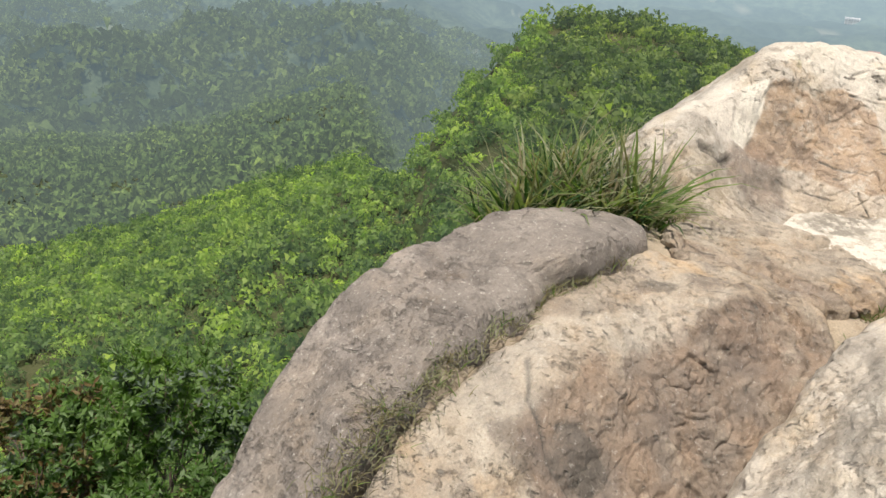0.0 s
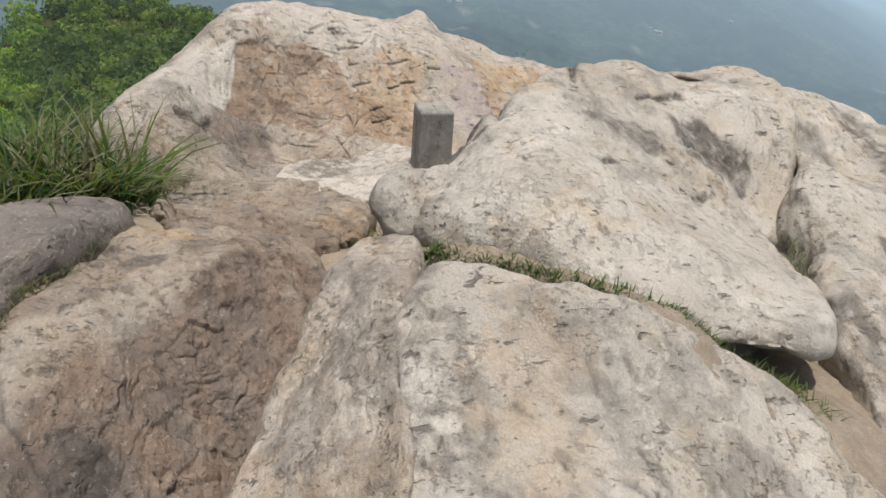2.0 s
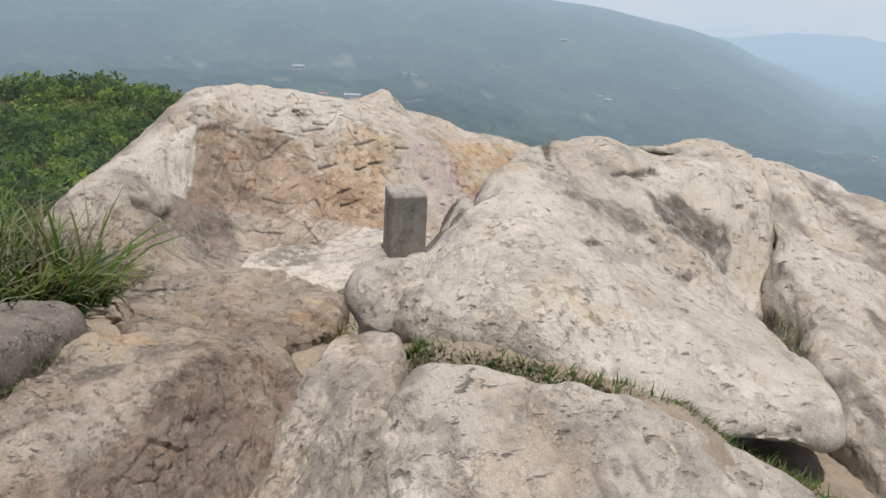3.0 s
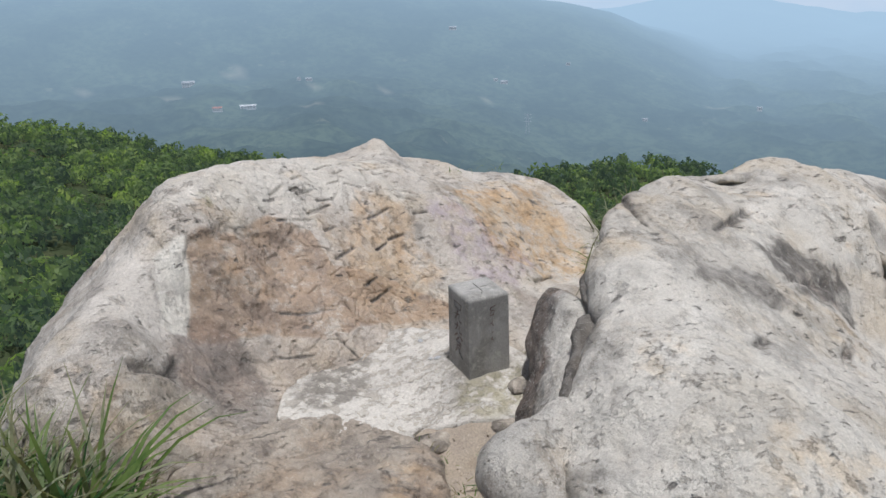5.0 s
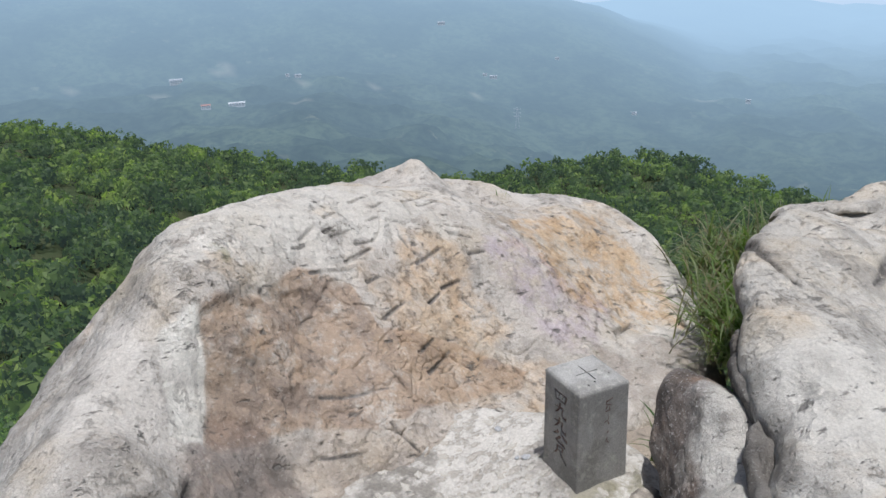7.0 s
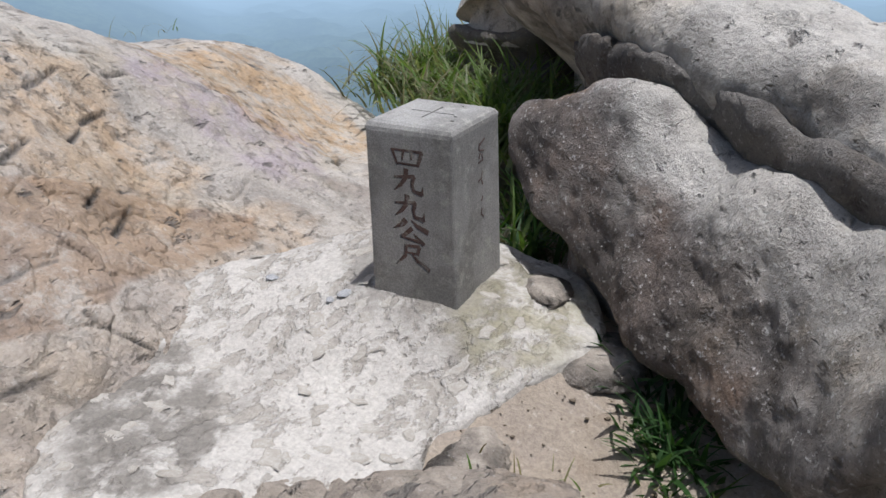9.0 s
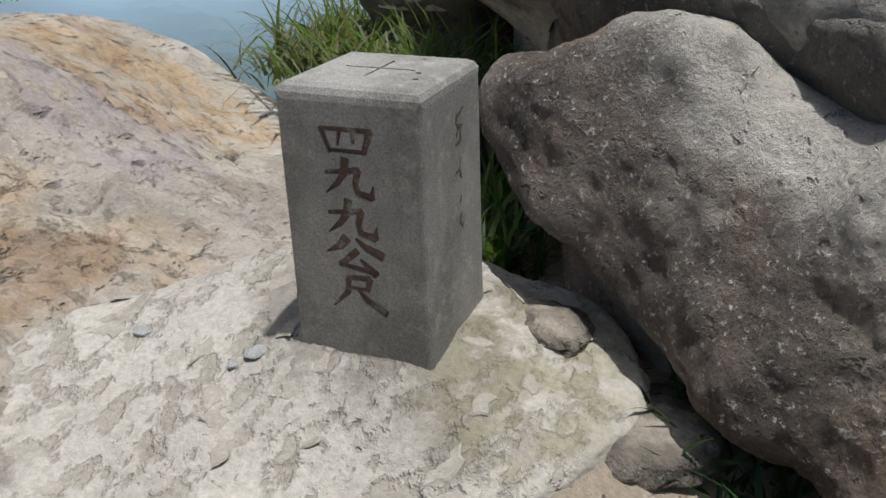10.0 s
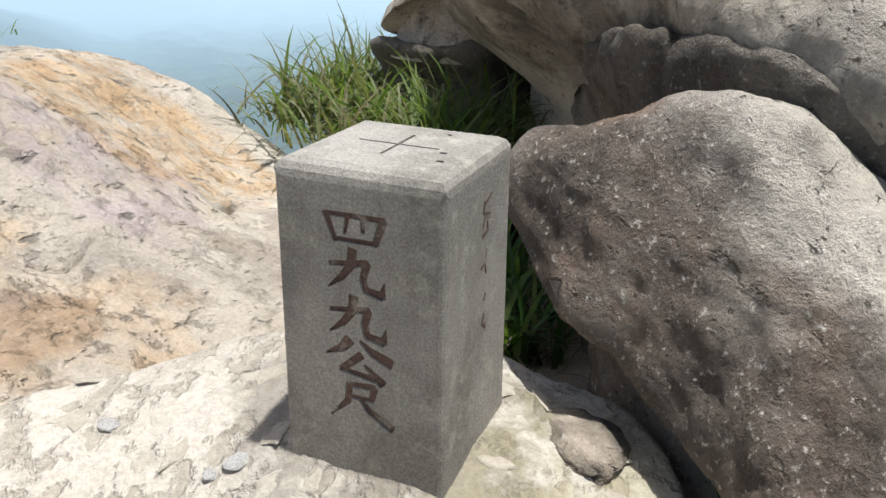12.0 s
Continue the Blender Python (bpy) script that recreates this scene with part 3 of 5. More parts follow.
polar_sheet("ground", np.r_[np.linspace(0.4, 6, 20), np.geomspace(6.5, 330, 130)], 360, land, floor_material(), "steep wooded hillside below the summit rocks")
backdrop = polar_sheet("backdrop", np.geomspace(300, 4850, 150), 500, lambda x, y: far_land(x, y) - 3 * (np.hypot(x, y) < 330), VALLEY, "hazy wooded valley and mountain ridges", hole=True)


polar_sheet("backdrop_sky", np.array([4860, 4870, 4880, 4890, 4900.0]), 240, lambda x, y: (np.hypot(x, y) - 4860) * 36 - 1150, AIR, "pale hazy sky above the far ridges", hole=True)


def sight(az, el):
    """The place on the far land that lies in this direction from the summit."""
    az = az + 0.6
    r = np.linspace(420, 4300, 3000)
    x, y = -r * math.sin(radians(az)), r * math.cos(radians(az))
    z = far_land(x, y)
    k = int(np.argmax(z > r * math.tan(radians(el)) + 1.4))
    return float(x[k]), float(y[k]), float(z[k]), float(r[k])


FIELDS = ((79.6, -7.9, 22), (74.5, -10.3, 30), (62.1, -10.4, 24), (45.6, -11.0, 30), (74.1, -9.3, 30), (89.2, -8.6, 24), (69.2, -9.7, 24), (58.0, -8.6, 20), (84.0, -9.3, 22))


def clearings():
    co = np.zeros(len(backdrop.data.vertices) * 3)
    backdrop.data.vertices.foreach_get("co", co)
    co = co.reshape(-1, 3)
    k = np.zeros(len(co))
    for az, el, px in FIELDS:
        x, y, z, r = sight(az, el)
        wide = 0.6 * px * r / 1400
        across = ((co[:, 0] - x) * y - (co[:, 1] - y) * x) / r
        along_ = ((co[:, 0] - x) * x + (co[:, 1] - y) * y) / r
        k = np.maximum(k, 0.34 * (np.hypot(across / wide, along_ / (wide * 1.3)) + 0.4 * fbm(co * 0.02, 3, 8) < 0.9))
    at = backdrop.data.attributes.new("stain", "FLOAT_COLOR", "POINT")
    at.data.foreach_set("color", np.stack([0 * k, 0 * k, k, 0 * k], -1).astype(np.float32).ravel())


clearings()


# ---- woods ----
def crown_template(n, size, seed):
    """A tree crown of leaf clumps: triangles scattered over lumpy shells, as rows of three corners."""
    g = np.random.default_rng(seed)
    lumps = g.normal(0, 1, (7, 3)) * (0.42, 0.42, 0.22) + (0, 0, 0.45)
    lr = g.uniform(0.32, 0.55, 7)
    k = g.integers(0, 7, n)
    d = g.normal(0, 1, (n, 3))
    d /= np.linalg.norm(d, axis=1, keepdims=True)
    d[:, 2] = np.abs(d[:, 2]) * 1.0 - 0.25
    c = lumps[k] + d * lr[k, None] * g.uniform(0.8, 1.08, (n, 1))
    t1 = np.cross(d, g.normal(0, 1, (n, 3)))
    t1 /= np.linalg.norm(t1, axis=1, keepdims=True) + 1e-9
    t2 = np.cross(d, t1) + 0.28 * g.normal(0, 1, (n, 3))
    s = size * g.uniform(0.6, 1.4, (n, 1))
    round_ = d + 0.35 * (c - (0, 0, 0.3)) + 0.22 * g.normal(0, 1, (n, 3))
    round_ /= np.linalg.norm(round_, axis=1, keepdims=True)
    return np.stack([c - t1 * s, c + t1 * s * 0.8 + t2 * s * 0.4, c + t2 * s * 1.5], 1), round_


def woodland(name, label, count, r0, r1, az0, az1, tris, leaf, size, material, seed, height, templates=6):
    g = np.random.default_rng(seed)
    rows = int((count * (r1 - r0) / (radians(az1 - az0) * (r0 + r1) / 2)) ** 0.5) + 1
    cell = np.arange(count)
    u, w = (cell % rows + g.uniform(0, 1, count)) / rows, (cell // rows + g.uniform(0, 1, count)) / (count // rows + 1)
    r = np.sqrt(r0 * r0 + u * (r1 * r1 - r0 * r0))
    az = np.radians(az0 + w * (az1 - az0))
    x, y = -r * np.sin(az), r * np.cos(az)
    z = height(x, y)
    kinds = [crown_template(tris, leaf, seed + k) for k in range(templates)]
    out, tones, ways = [], [], []
    for k in range(templates):
        m = np.flatnonzero(g.integers(0, templates, count) == k)
        s = size * g.uniform(0.65, 1.35, len(m))
        a = g.uniform(0, 6.28, len(m))
        t, lean = kinds[k][0].reshape(-1, 3), np.repeat(kinds[k][1], 3, 0)
        c, sn = np.cos(a)[:, None], np.sin(a)[:, None]
        px, py, pz = t[:, 0] * c - t[:, 1] * sn, t[:, 0] * sn + t[:, 1] * c, t[:, 2] + 0 * c
        q = np.stack([px * s[:, None] + x[m, None], py * s[:, None] + y[m, None], pz * s[:, None] * g.uniform(0.8, 1.25, (len(m), 1)) + z[m, None]], -1)
        out.append(q.reshape(-1, 3))
        ways.append(np.stack([lean[:, 0] * c - lean[:, 1] * sn, lean[:, 0] * sn + lean[:, 1] * c, lean[:, 2] + 0 * c], -1).reshape(-1, 3))
        tones.append(np.repeat(g.uniform(0.02, 1, len(m)), len(t)))
    v = np.concatenate(out)
    f = np.arange(len(v)).reshape(-1, 3)
    me = mesh_from(name, v, f, material)
    me.normals_split_custom_set_from_vertices(np.concatenate(ways).tolist())
    me.attributes.new("tone", "FLOAT", "POINT").data.foreach_set("value", np.concatenate(tones).astype(np.float32))
    return tagged(new(name, me), label, "woods", kind="stuff")


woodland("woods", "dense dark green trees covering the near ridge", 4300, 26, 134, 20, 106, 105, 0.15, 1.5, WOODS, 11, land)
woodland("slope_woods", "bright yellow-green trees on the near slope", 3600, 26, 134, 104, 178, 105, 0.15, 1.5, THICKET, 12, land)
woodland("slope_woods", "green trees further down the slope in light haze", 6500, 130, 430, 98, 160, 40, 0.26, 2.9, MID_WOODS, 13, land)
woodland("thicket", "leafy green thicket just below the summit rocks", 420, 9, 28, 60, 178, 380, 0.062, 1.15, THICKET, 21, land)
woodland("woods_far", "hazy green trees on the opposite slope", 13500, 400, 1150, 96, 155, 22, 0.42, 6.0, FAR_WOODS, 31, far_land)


from mathutils.bvhtree import BVHTree


# ---- rocks of the summit ----
def carved_stains(p):
    s, t = np.zeros((len(p), 4)), np.zeros((len(p), 4))
    s[:, 0] = np.maximum(0.95 * region(p, [(-0.591, -0.862), (-0.73, -0.68), (-0.862, -0.509), (-0.877, -0.326), (-0.74, -0.283), (-0.763, -0.033), (-0.704, 0.096), (-0.63, 0.194), (-0.56, 0.141), (-0.473, -0.293), (-0.42, -0.42), (-0.43, -0.65), (-0.351, -0.938), (-0.506, -0.903)], 1, 0.018, 0.010),
                         0.3 * region(p, [(-0.9, -0.5), (-1.05, -0.2), (-0.95, 0.0), (-0.6, 0.2), (-0.5, 0.0), (-0.7, -0.3)], 45, 0.1))
    t[:, 1] = np.maximum(0.75 * region(p, [(-0.44, -0.925), (-0.41, -0.764), (-0.264, -0.70), (-0.15, -0.831), (-0.13, -0.982), (-0.225, -1.0)], 43, 0.03), 0.4 * region(p, [(-0.69, 0.537), (-0.777, 1.074), (-0.357, 0.80), (-0.40, 0.5)], 46, 0.06))
    t[:, 0] = np.maximum.reduce([0.55 * region(p, [(-1.078, -0.132), (-1.157, 0.084), (-1.015, 0.243), (-0.828, 0.209), (-0.62, 0.0), (-0.801, -0.237)], 2, 0.06),
                                 0.85 * region(p, [(-1.344, 0.553), (-1.56, 0.897), (-1.511, 1.168), (-1.316, 1.195), (-0.987, 1.191), (-0.804, 1.112), (-0.80, 0.86), (-0.907, 0.665), (-1.029, 0.515)], 3, 0.045),
                                 0.35 * region(p, [(-0.95, -0.3), (-0.75, -0.1), (-0.55, 0.35), (-0.5, 0.1), (-0.6, -0.3)], 47, 0.1)])
    s[:, 1] = 0.75 * region(p, [(-1.117, 0.292), (-1.30, 0.50), (-1.058, 0.592), (-0.931, 0.809), (-0.805, 0.667), (-0.66, 0.45), (-0.792, 0.303), (-0.943, 0.294)], 4, 0.035)
    s[:, 2] = np.maximum(1.6 * region(p, [(-0.55, -0.985), (-0.598, -0.872), (-0.45, -0.912), (-0.34, -0.945), (-0.30, -1.03)], 5, 0.012, 0.010), 0.45 * region(p, [(-0.7, -0.95), (-0.95, -0.5), (-1.2, 0.1), (-1.5, 0.3), (-1.6, -0.3), (-1.1, -1.0)], 6, 0.1))
    s[:, 3] = np.maximum.reduce([0.5 * region(p, [(-0.37, -0.85), (-0.40, -0.66), (-0.16, -0.66), (0.0, -0.85), (-0.08, -0.98)], 7, 0.06), 0.4 * region(p, [(-0.12, -1.1), (-0.2, -1.02), (-0.06, -0.98), (0.02, -1.15)], 8, 0.04),
                                 0.4 * region(p, [(-0.11, -1.27), (-0.22, -1.14), (-0.19, -1.02), (-0.06, -1.06), (0.05, -1.26)], 41, 0.06), 0.45 * region(p, [(0.1, -1.5), (-0.6, -1.5), (-1.2, -1.2), (-0.8, -1.15), (-0.3, -1.3)], 42, 0.1)])
    s[:, 0] = np.maximum(s[:, 0], 0.35 * region(p, [(-0.5, 0.0), (-0.55, -0.4), (-0.35, -0.8), (0.0, -1.0), (0.15, -0.8), (-0.05, -0.45), (-0.25, 0.0)], 49, 0.06))
    t[:, 2] = 0.5 * blob(p, -0.8, -0.774, 0.04, 0.03, 0.3, 48)
    return s, t


STROKES = [(-0.964, -0.481, -1.039, -0.416), (-1.032, -0.384, -1.047, -0.337), (-1.025, -0.356, -1.074, -0.274), (-0.939, -0.339, -1.03, -0.212), (-0.899, -0.276, -0.933, -0.216), (-0.78, -0.268, -0.86, -0.162), (-1.023, -0.039, -1.091, 0.083), (-1.058, -0.037, -1.043, 0.003), (-1.203, 0.159, -1.189, 0.282), (-1.155, 0.158, -1.151, 0.256), (-1.08, 0.203, -1.094, 0.287), (-0.954, 0.029, -0.986, 0.113), (-0.929, 0.106, -0.889, 0.142), (-0.889, 0.142, -0.86, 0.169), (-0.864, 0.12, -0.86, 0.175), (-0.678, -0.19, -0.742, -0.111), (-0.615, -0.18, -0.718, -0.052), (-0.88, -0.059, -0.935, 0.016)]
HIGH_STROKES = [(-1.094, -0.364, -1.143, -0.307), (-1.347, 0.035, -1.231, 0.032), (-1.343, 0.061, -1.493, 0.25), (-1.308, 0.095, -1.375, 0.202), (-1.248, -0.122, -1.307, -0.048), (-1.26, -0.208, -1.325, -0.122), (-1.181, -0.094, -1.186, -0.013), (-1.109, -0.074, -1.074, -0.057), (-1.024, -0.274, -1.072, -0.184), (-1.163, -0.165, -1.188, -0.118)]
CRACKS = [(-0.506, -0.577, -0.523, -0.363), (-0.372, -0.617, -0.38, -0.503), (-0.866, -0.486, -0.927, -0.308), (-0.689, -1.007, -0.558, -0.95), (-0.439, -0.396, -0.37, -0.336), (-0.559, -0.954, -0.548, -0.886)]
CLEFTS = [(-0.056, -1.123, -0.12, -1.028), (-0.12, -1.028, -0.207, -0.993), (-0.785, 0.701, -0.87, 0.853)]


def panel_step(p):
    """How far the chiselled brown panel lies behind the skin of the boulder."""
    return -0.016 * region(p, [(-0.60, -0.87), (-0.75, -0.66), (-0.84, -0.50), (-0.72, -0.38), (-0.5, -0.42), (-0.36, -0.6), (-0.20, -0.86), (-0.35, -0.945), (-0.5, -0.905)], 44, 0.02, 0.012)


boulder("carved_boulder", "big pale boulder with carved strokes and rusty orange stains", (-0.75, -0.2),
        [(-0.22, -0.05), (-0.12, -0.45), (0, -0.75), (0.1, -1.05), (0.11, -1.31), (-0.08, -1.55), (-0.5, -1.51), (-0.9, -1.38), (-1.35, -0.99), (-1.74, -0.3), (-2.06, 0.32), (-2.02, 0.96), (-1.65, 1.44), (-1.09, 1.41), (-0.65, 1.2), (-0.45, 0.75), (-0.3, 0.3)],
        [(-0.29, -1.02, 0.254), (-0.59, -0.87, 0.466), (-0.67, -1.23, 0.311), (-1, -0.64, 0.567), (-1.77, 0.3, 0.429), (-1.72, 0.12, 0.355), (-1.74, 0.5, 0.232), (-1.18, 0.26, 0.287), (-0.6, -0.21, 0.056), (-0.86, 0.16, 0.05), (-1.53, 0.97, 0.152), (-0.86, 0.8, -0.138), (-1.23, 1.08, -0.06), (-0.14, -1.14, 0.274), (-0.03, -1, 0.065), (-0.19, -0.56, -0.141), (-0.56, -0.35, 0.119), (-0.46, -0.72, 0.175), (-0.72, -0.55, 0.265), (-0.25, -1.3, 0.332), (-0.35, -0.1, -0.09), (-0.3, -0.4, -0.117), (-1.3, -0.8, 0.432), (-1.1, -1.15, 0.211), (-1.5, -0.3, 0.469), (-2, 0.3, 0.304), (-0.75, -1.45, 0.137), (-0.3, -1.48, 0.169), (-1.55, 1.3, 0.055), (-1.3, -0.45, 0.535), (-1.65, -0.05, 0.42), (-1.85, 0.6, 0.241), (-1.75, 0.85, 0.132), (-1.7, 1.05, 0.135), (-1.3, 1.3, -0.058), (-0.95, 1.2, -0.185), (-1.45, 0.6, 0.21), (-0.7, 0.5, -0.093), (-0.45, -1, 0.33), (-0.45, -0.95, 0.247), (-0.05, -1.3, 0.303), (-0.95, -1.25, 0.256), (-1.15, -0.95, 0.478), (-0.7, 0.85, -0.148), (-1, 0.55, 0.084)],
        CARVED_ROCK, edge=0.12, seed=1, turn=640, rings=250, stains=carved_stains, rough=0.8, step=panel_step,
        cuts=[(STROKES, 0.0048, 0.014), (HIGH_STROKES, 0.0046, 0.012), (CRACKS, 0.004, 0.007), (CLEFTS, 0.011, 0.03)],
        bumps=((-0.10, -1.15, 0.125, 0.062), (-0.33, -1.2, 0.09, 0.02), (-1.75, 0.28, 0.06, 0.022), (-0.95, -0.74, 0.05, 0.012)),
        flakes=(0.085, 0.007, lambda p: region(p, [(-0.7, -0.8), (-0.95, -0.3), (-0.6, 0.1), (-0.4, -0.2), (-0.1, -0.6), (0.1, -1.1), (-0.4, -0.95)], 9)))

def pale_stains_shading(p):
    s, t = np.zeros((len(p), 4)), np.zeros((len(p), 4))
    # Grey: lichen, plus shade painted on the undercut side below the rim.
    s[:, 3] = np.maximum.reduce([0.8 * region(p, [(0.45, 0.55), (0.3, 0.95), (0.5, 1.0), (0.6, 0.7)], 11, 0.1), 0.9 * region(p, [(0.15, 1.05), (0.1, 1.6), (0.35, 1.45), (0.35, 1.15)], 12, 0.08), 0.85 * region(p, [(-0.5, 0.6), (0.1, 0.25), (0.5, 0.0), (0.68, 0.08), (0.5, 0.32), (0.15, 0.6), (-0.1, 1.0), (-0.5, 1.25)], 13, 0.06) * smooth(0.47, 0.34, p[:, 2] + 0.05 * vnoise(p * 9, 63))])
    t[:, 1] = 0.7 * region(p, [(0.2, 1.2), (0.22, 1.5), (0.36, 1.4), (0.33, 1.2)], 14, 0.06)
    s[:, 2] = 0.5 * region(p, [(0.7, -0.1), (0.9, 0.5), (1.4, 0.6), (1.4, 0.1), (1.1, -0.2)], 15, 0.15)
    return s, t


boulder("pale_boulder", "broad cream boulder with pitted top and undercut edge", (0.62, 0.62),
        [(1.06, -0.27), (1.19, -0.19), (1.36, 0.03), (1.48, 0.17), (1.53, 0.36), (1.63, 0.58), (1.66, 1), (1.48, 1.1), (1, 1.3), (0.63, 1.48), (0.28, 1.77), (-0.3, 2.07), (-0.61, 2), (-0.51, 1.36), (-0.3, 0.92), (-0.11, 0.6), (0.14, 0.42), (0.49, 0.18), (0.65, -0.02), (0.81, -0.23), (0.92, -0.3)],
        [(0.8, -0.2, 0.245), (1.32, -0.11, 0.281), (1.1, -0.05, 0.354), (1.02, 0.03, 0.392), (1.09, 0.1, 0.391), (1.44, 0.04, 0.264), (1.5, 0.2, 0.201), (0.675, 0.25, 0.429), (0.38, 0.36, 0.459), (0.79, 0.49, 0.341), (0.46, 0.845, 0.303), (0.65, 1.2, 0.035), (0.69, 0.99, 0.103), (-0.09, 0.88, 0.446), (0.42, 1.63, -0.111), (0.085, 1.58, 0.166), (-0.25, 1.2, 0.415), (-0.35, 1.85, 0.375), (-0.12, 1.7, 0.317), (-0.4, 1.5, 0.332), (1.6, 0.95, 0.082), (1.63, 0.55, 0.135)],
        PALE_ROCK, edge=0.09, tuck=lambda th: 0.2 + 0.26 * np.exp(-(((th - 2.7) / 0.45) ** 2)) + 0.2 * np.exp(-(((th - 0.1) / 0.3) ** 2)), seed=2, turn=480, rings=150, stains=pale_stains_shading,
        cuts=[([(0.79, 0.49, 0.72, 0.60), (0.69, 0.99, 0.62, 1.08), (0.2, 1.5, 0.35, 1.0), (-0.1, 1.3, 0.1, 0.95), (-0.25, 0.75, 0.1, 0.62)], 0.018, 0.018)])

boulder("nose_rock", "small pale rock jutting past the cracked boulder end", (-0.62, 1.58),
        [(-0.82, 1.52), (-0.75, 1.44), (-0.6, 1.42), (-0.46, 1.44), (-0.4, 1.6), (-0.46, 1.78), (-0.62, 1.8), (-0.76, 1.68)],
        [(-0.8, 1.54, 0.28), (-0.7, 1.5, 0.335), (-0.58, 1.5, 0.36), (-0.5, 1.65, 0.36), (-0.65, 1.72, 0.31)],
        PALE_ROCK, edge=0.07, tuck=0.06, seed=15, turn=160, rings=40, base=0.12, rough=0.8)
# Shade under the jutting end is put into this rock's dark colour.
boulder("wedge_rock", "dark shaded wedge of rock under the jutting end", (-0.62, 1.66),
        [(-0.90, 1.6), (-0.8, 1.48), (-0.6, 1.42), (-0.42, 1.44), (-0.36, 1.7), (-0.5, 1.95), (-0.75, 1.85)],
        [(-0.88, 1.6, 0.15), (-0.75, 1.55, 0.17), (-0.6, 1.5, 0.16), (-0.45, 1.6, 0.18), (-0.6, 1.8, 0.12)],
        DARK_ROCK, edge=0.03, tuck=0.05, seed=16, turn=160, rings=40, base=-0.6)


def lean_stains_shading(p):
    s, t = np.zeros((len(p), 4)), np.zeros((len(p), 4))
    # Dark flank: lichen crust, with the shade on that side painted in too.
    low = region(p, [(0.0, 0.4), (0.03, 0.2), (0.2, 0.02), (0.36, -0.07), (0.5, -0.16), (0.55, -0.12), (0.38, 0.02), (0.25, 0.15), (0.2, 0.4)], 61, 0.04)
    t[:, 1] = 0.85 * low
    # Sunlit ridge top painted paler than the flank.
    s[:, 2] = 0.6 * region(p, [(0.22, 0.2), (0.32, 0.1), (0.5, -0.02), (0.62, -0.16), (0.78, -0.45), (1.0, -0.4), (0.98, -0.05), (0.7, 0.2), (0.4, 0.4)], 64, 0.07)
    s[:, 3] = np.maximum(0.5 * region(p, [(0.2, 0.5), (0.5, 0.3), (0.75, 0.1), (0.6, 0.05), (0.3, 0.25)], 62, 0.05), 0.65 * region(p, [(-0.05, 0.4), (-0.02, 0.2), (0.12, 0.08), (0.3, 0.0), (0.45, -0.12), (0.62, -0.28), (0.68, -0.22), (0.5, -0.02), (0.33, 0.1), (0.2, 0.17), (0.1, 0.3)], 65, 0.06))
    return s, t


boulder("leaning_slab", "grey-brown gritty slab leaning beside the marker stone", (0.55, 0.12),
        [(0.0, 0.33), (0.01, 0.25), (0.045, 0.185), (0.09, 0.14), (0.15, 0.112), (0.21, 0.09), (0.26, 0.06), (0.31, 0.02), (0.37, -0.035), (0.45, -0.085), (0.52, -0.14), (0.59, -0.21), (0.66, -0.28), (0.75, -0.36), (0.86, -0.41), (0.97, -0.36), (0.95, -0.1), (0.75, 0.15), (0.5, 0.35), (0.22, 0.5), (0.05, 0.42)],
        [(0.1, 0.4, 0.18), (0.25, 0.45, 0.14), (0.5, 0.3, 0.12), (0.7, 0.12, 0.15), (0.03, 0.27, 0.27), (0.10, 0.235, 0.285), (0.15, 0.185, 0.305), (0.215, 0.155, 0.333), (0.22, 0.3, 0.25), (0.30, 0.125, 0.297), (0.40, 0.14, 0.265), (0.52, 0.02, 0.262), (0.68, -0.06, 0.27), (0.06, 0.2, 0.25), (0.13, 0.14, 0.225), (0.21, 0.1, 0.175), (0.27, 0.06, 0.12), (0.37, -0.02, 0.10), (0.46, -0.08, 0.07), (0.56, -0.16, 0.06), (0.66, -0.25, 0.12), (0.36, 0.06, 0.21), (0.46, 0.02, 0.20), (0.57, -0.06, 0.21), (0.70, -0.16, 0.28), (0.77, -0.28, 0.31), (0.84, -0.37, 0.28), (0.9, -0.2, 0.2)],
        GRITTY_ROCK, edge=0.07, tuck=lambda th: 0.03 + 0.14 * np.clip(1.6 * np.cos(th + 2.4), 0, 1), stains=lean_stains_shading, seed=3, turn=420, rings=130, base=-0.7, rough=0.9)

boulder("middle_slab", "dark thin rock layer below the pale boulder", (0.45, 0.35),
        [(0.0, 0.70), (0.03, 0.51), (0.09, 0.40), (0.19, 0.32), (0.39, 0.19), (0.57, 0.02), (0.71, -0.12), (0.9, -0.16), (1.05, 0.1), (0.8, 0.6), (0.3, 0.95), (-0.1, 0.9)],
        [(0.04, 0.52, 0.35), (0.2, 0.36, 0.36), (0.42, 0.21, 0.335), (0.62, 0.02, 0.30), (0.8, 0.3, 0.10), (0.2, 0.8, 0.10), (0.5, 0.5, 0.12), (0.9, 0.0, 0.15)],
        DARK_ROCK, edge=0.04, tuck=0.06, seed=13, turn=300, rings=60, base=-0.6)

def ridge_stains(p):
    s, t = np.zeros((len(p), 4)), np.zeros((len(p), 4))
    t[:, 0] = 0.3 * smooth(-0.2, 0.5, fbm(p * 3.5, 3, 55))
    s[:, 3] = 0.42 * region(p, [(1.0, -0.5), (1.3, -0.35), (2.0, -0.5), (2.5, -0.7), (2.0, -0.9), (1.4, -0.7)], 51, 0.3)
    return s, t


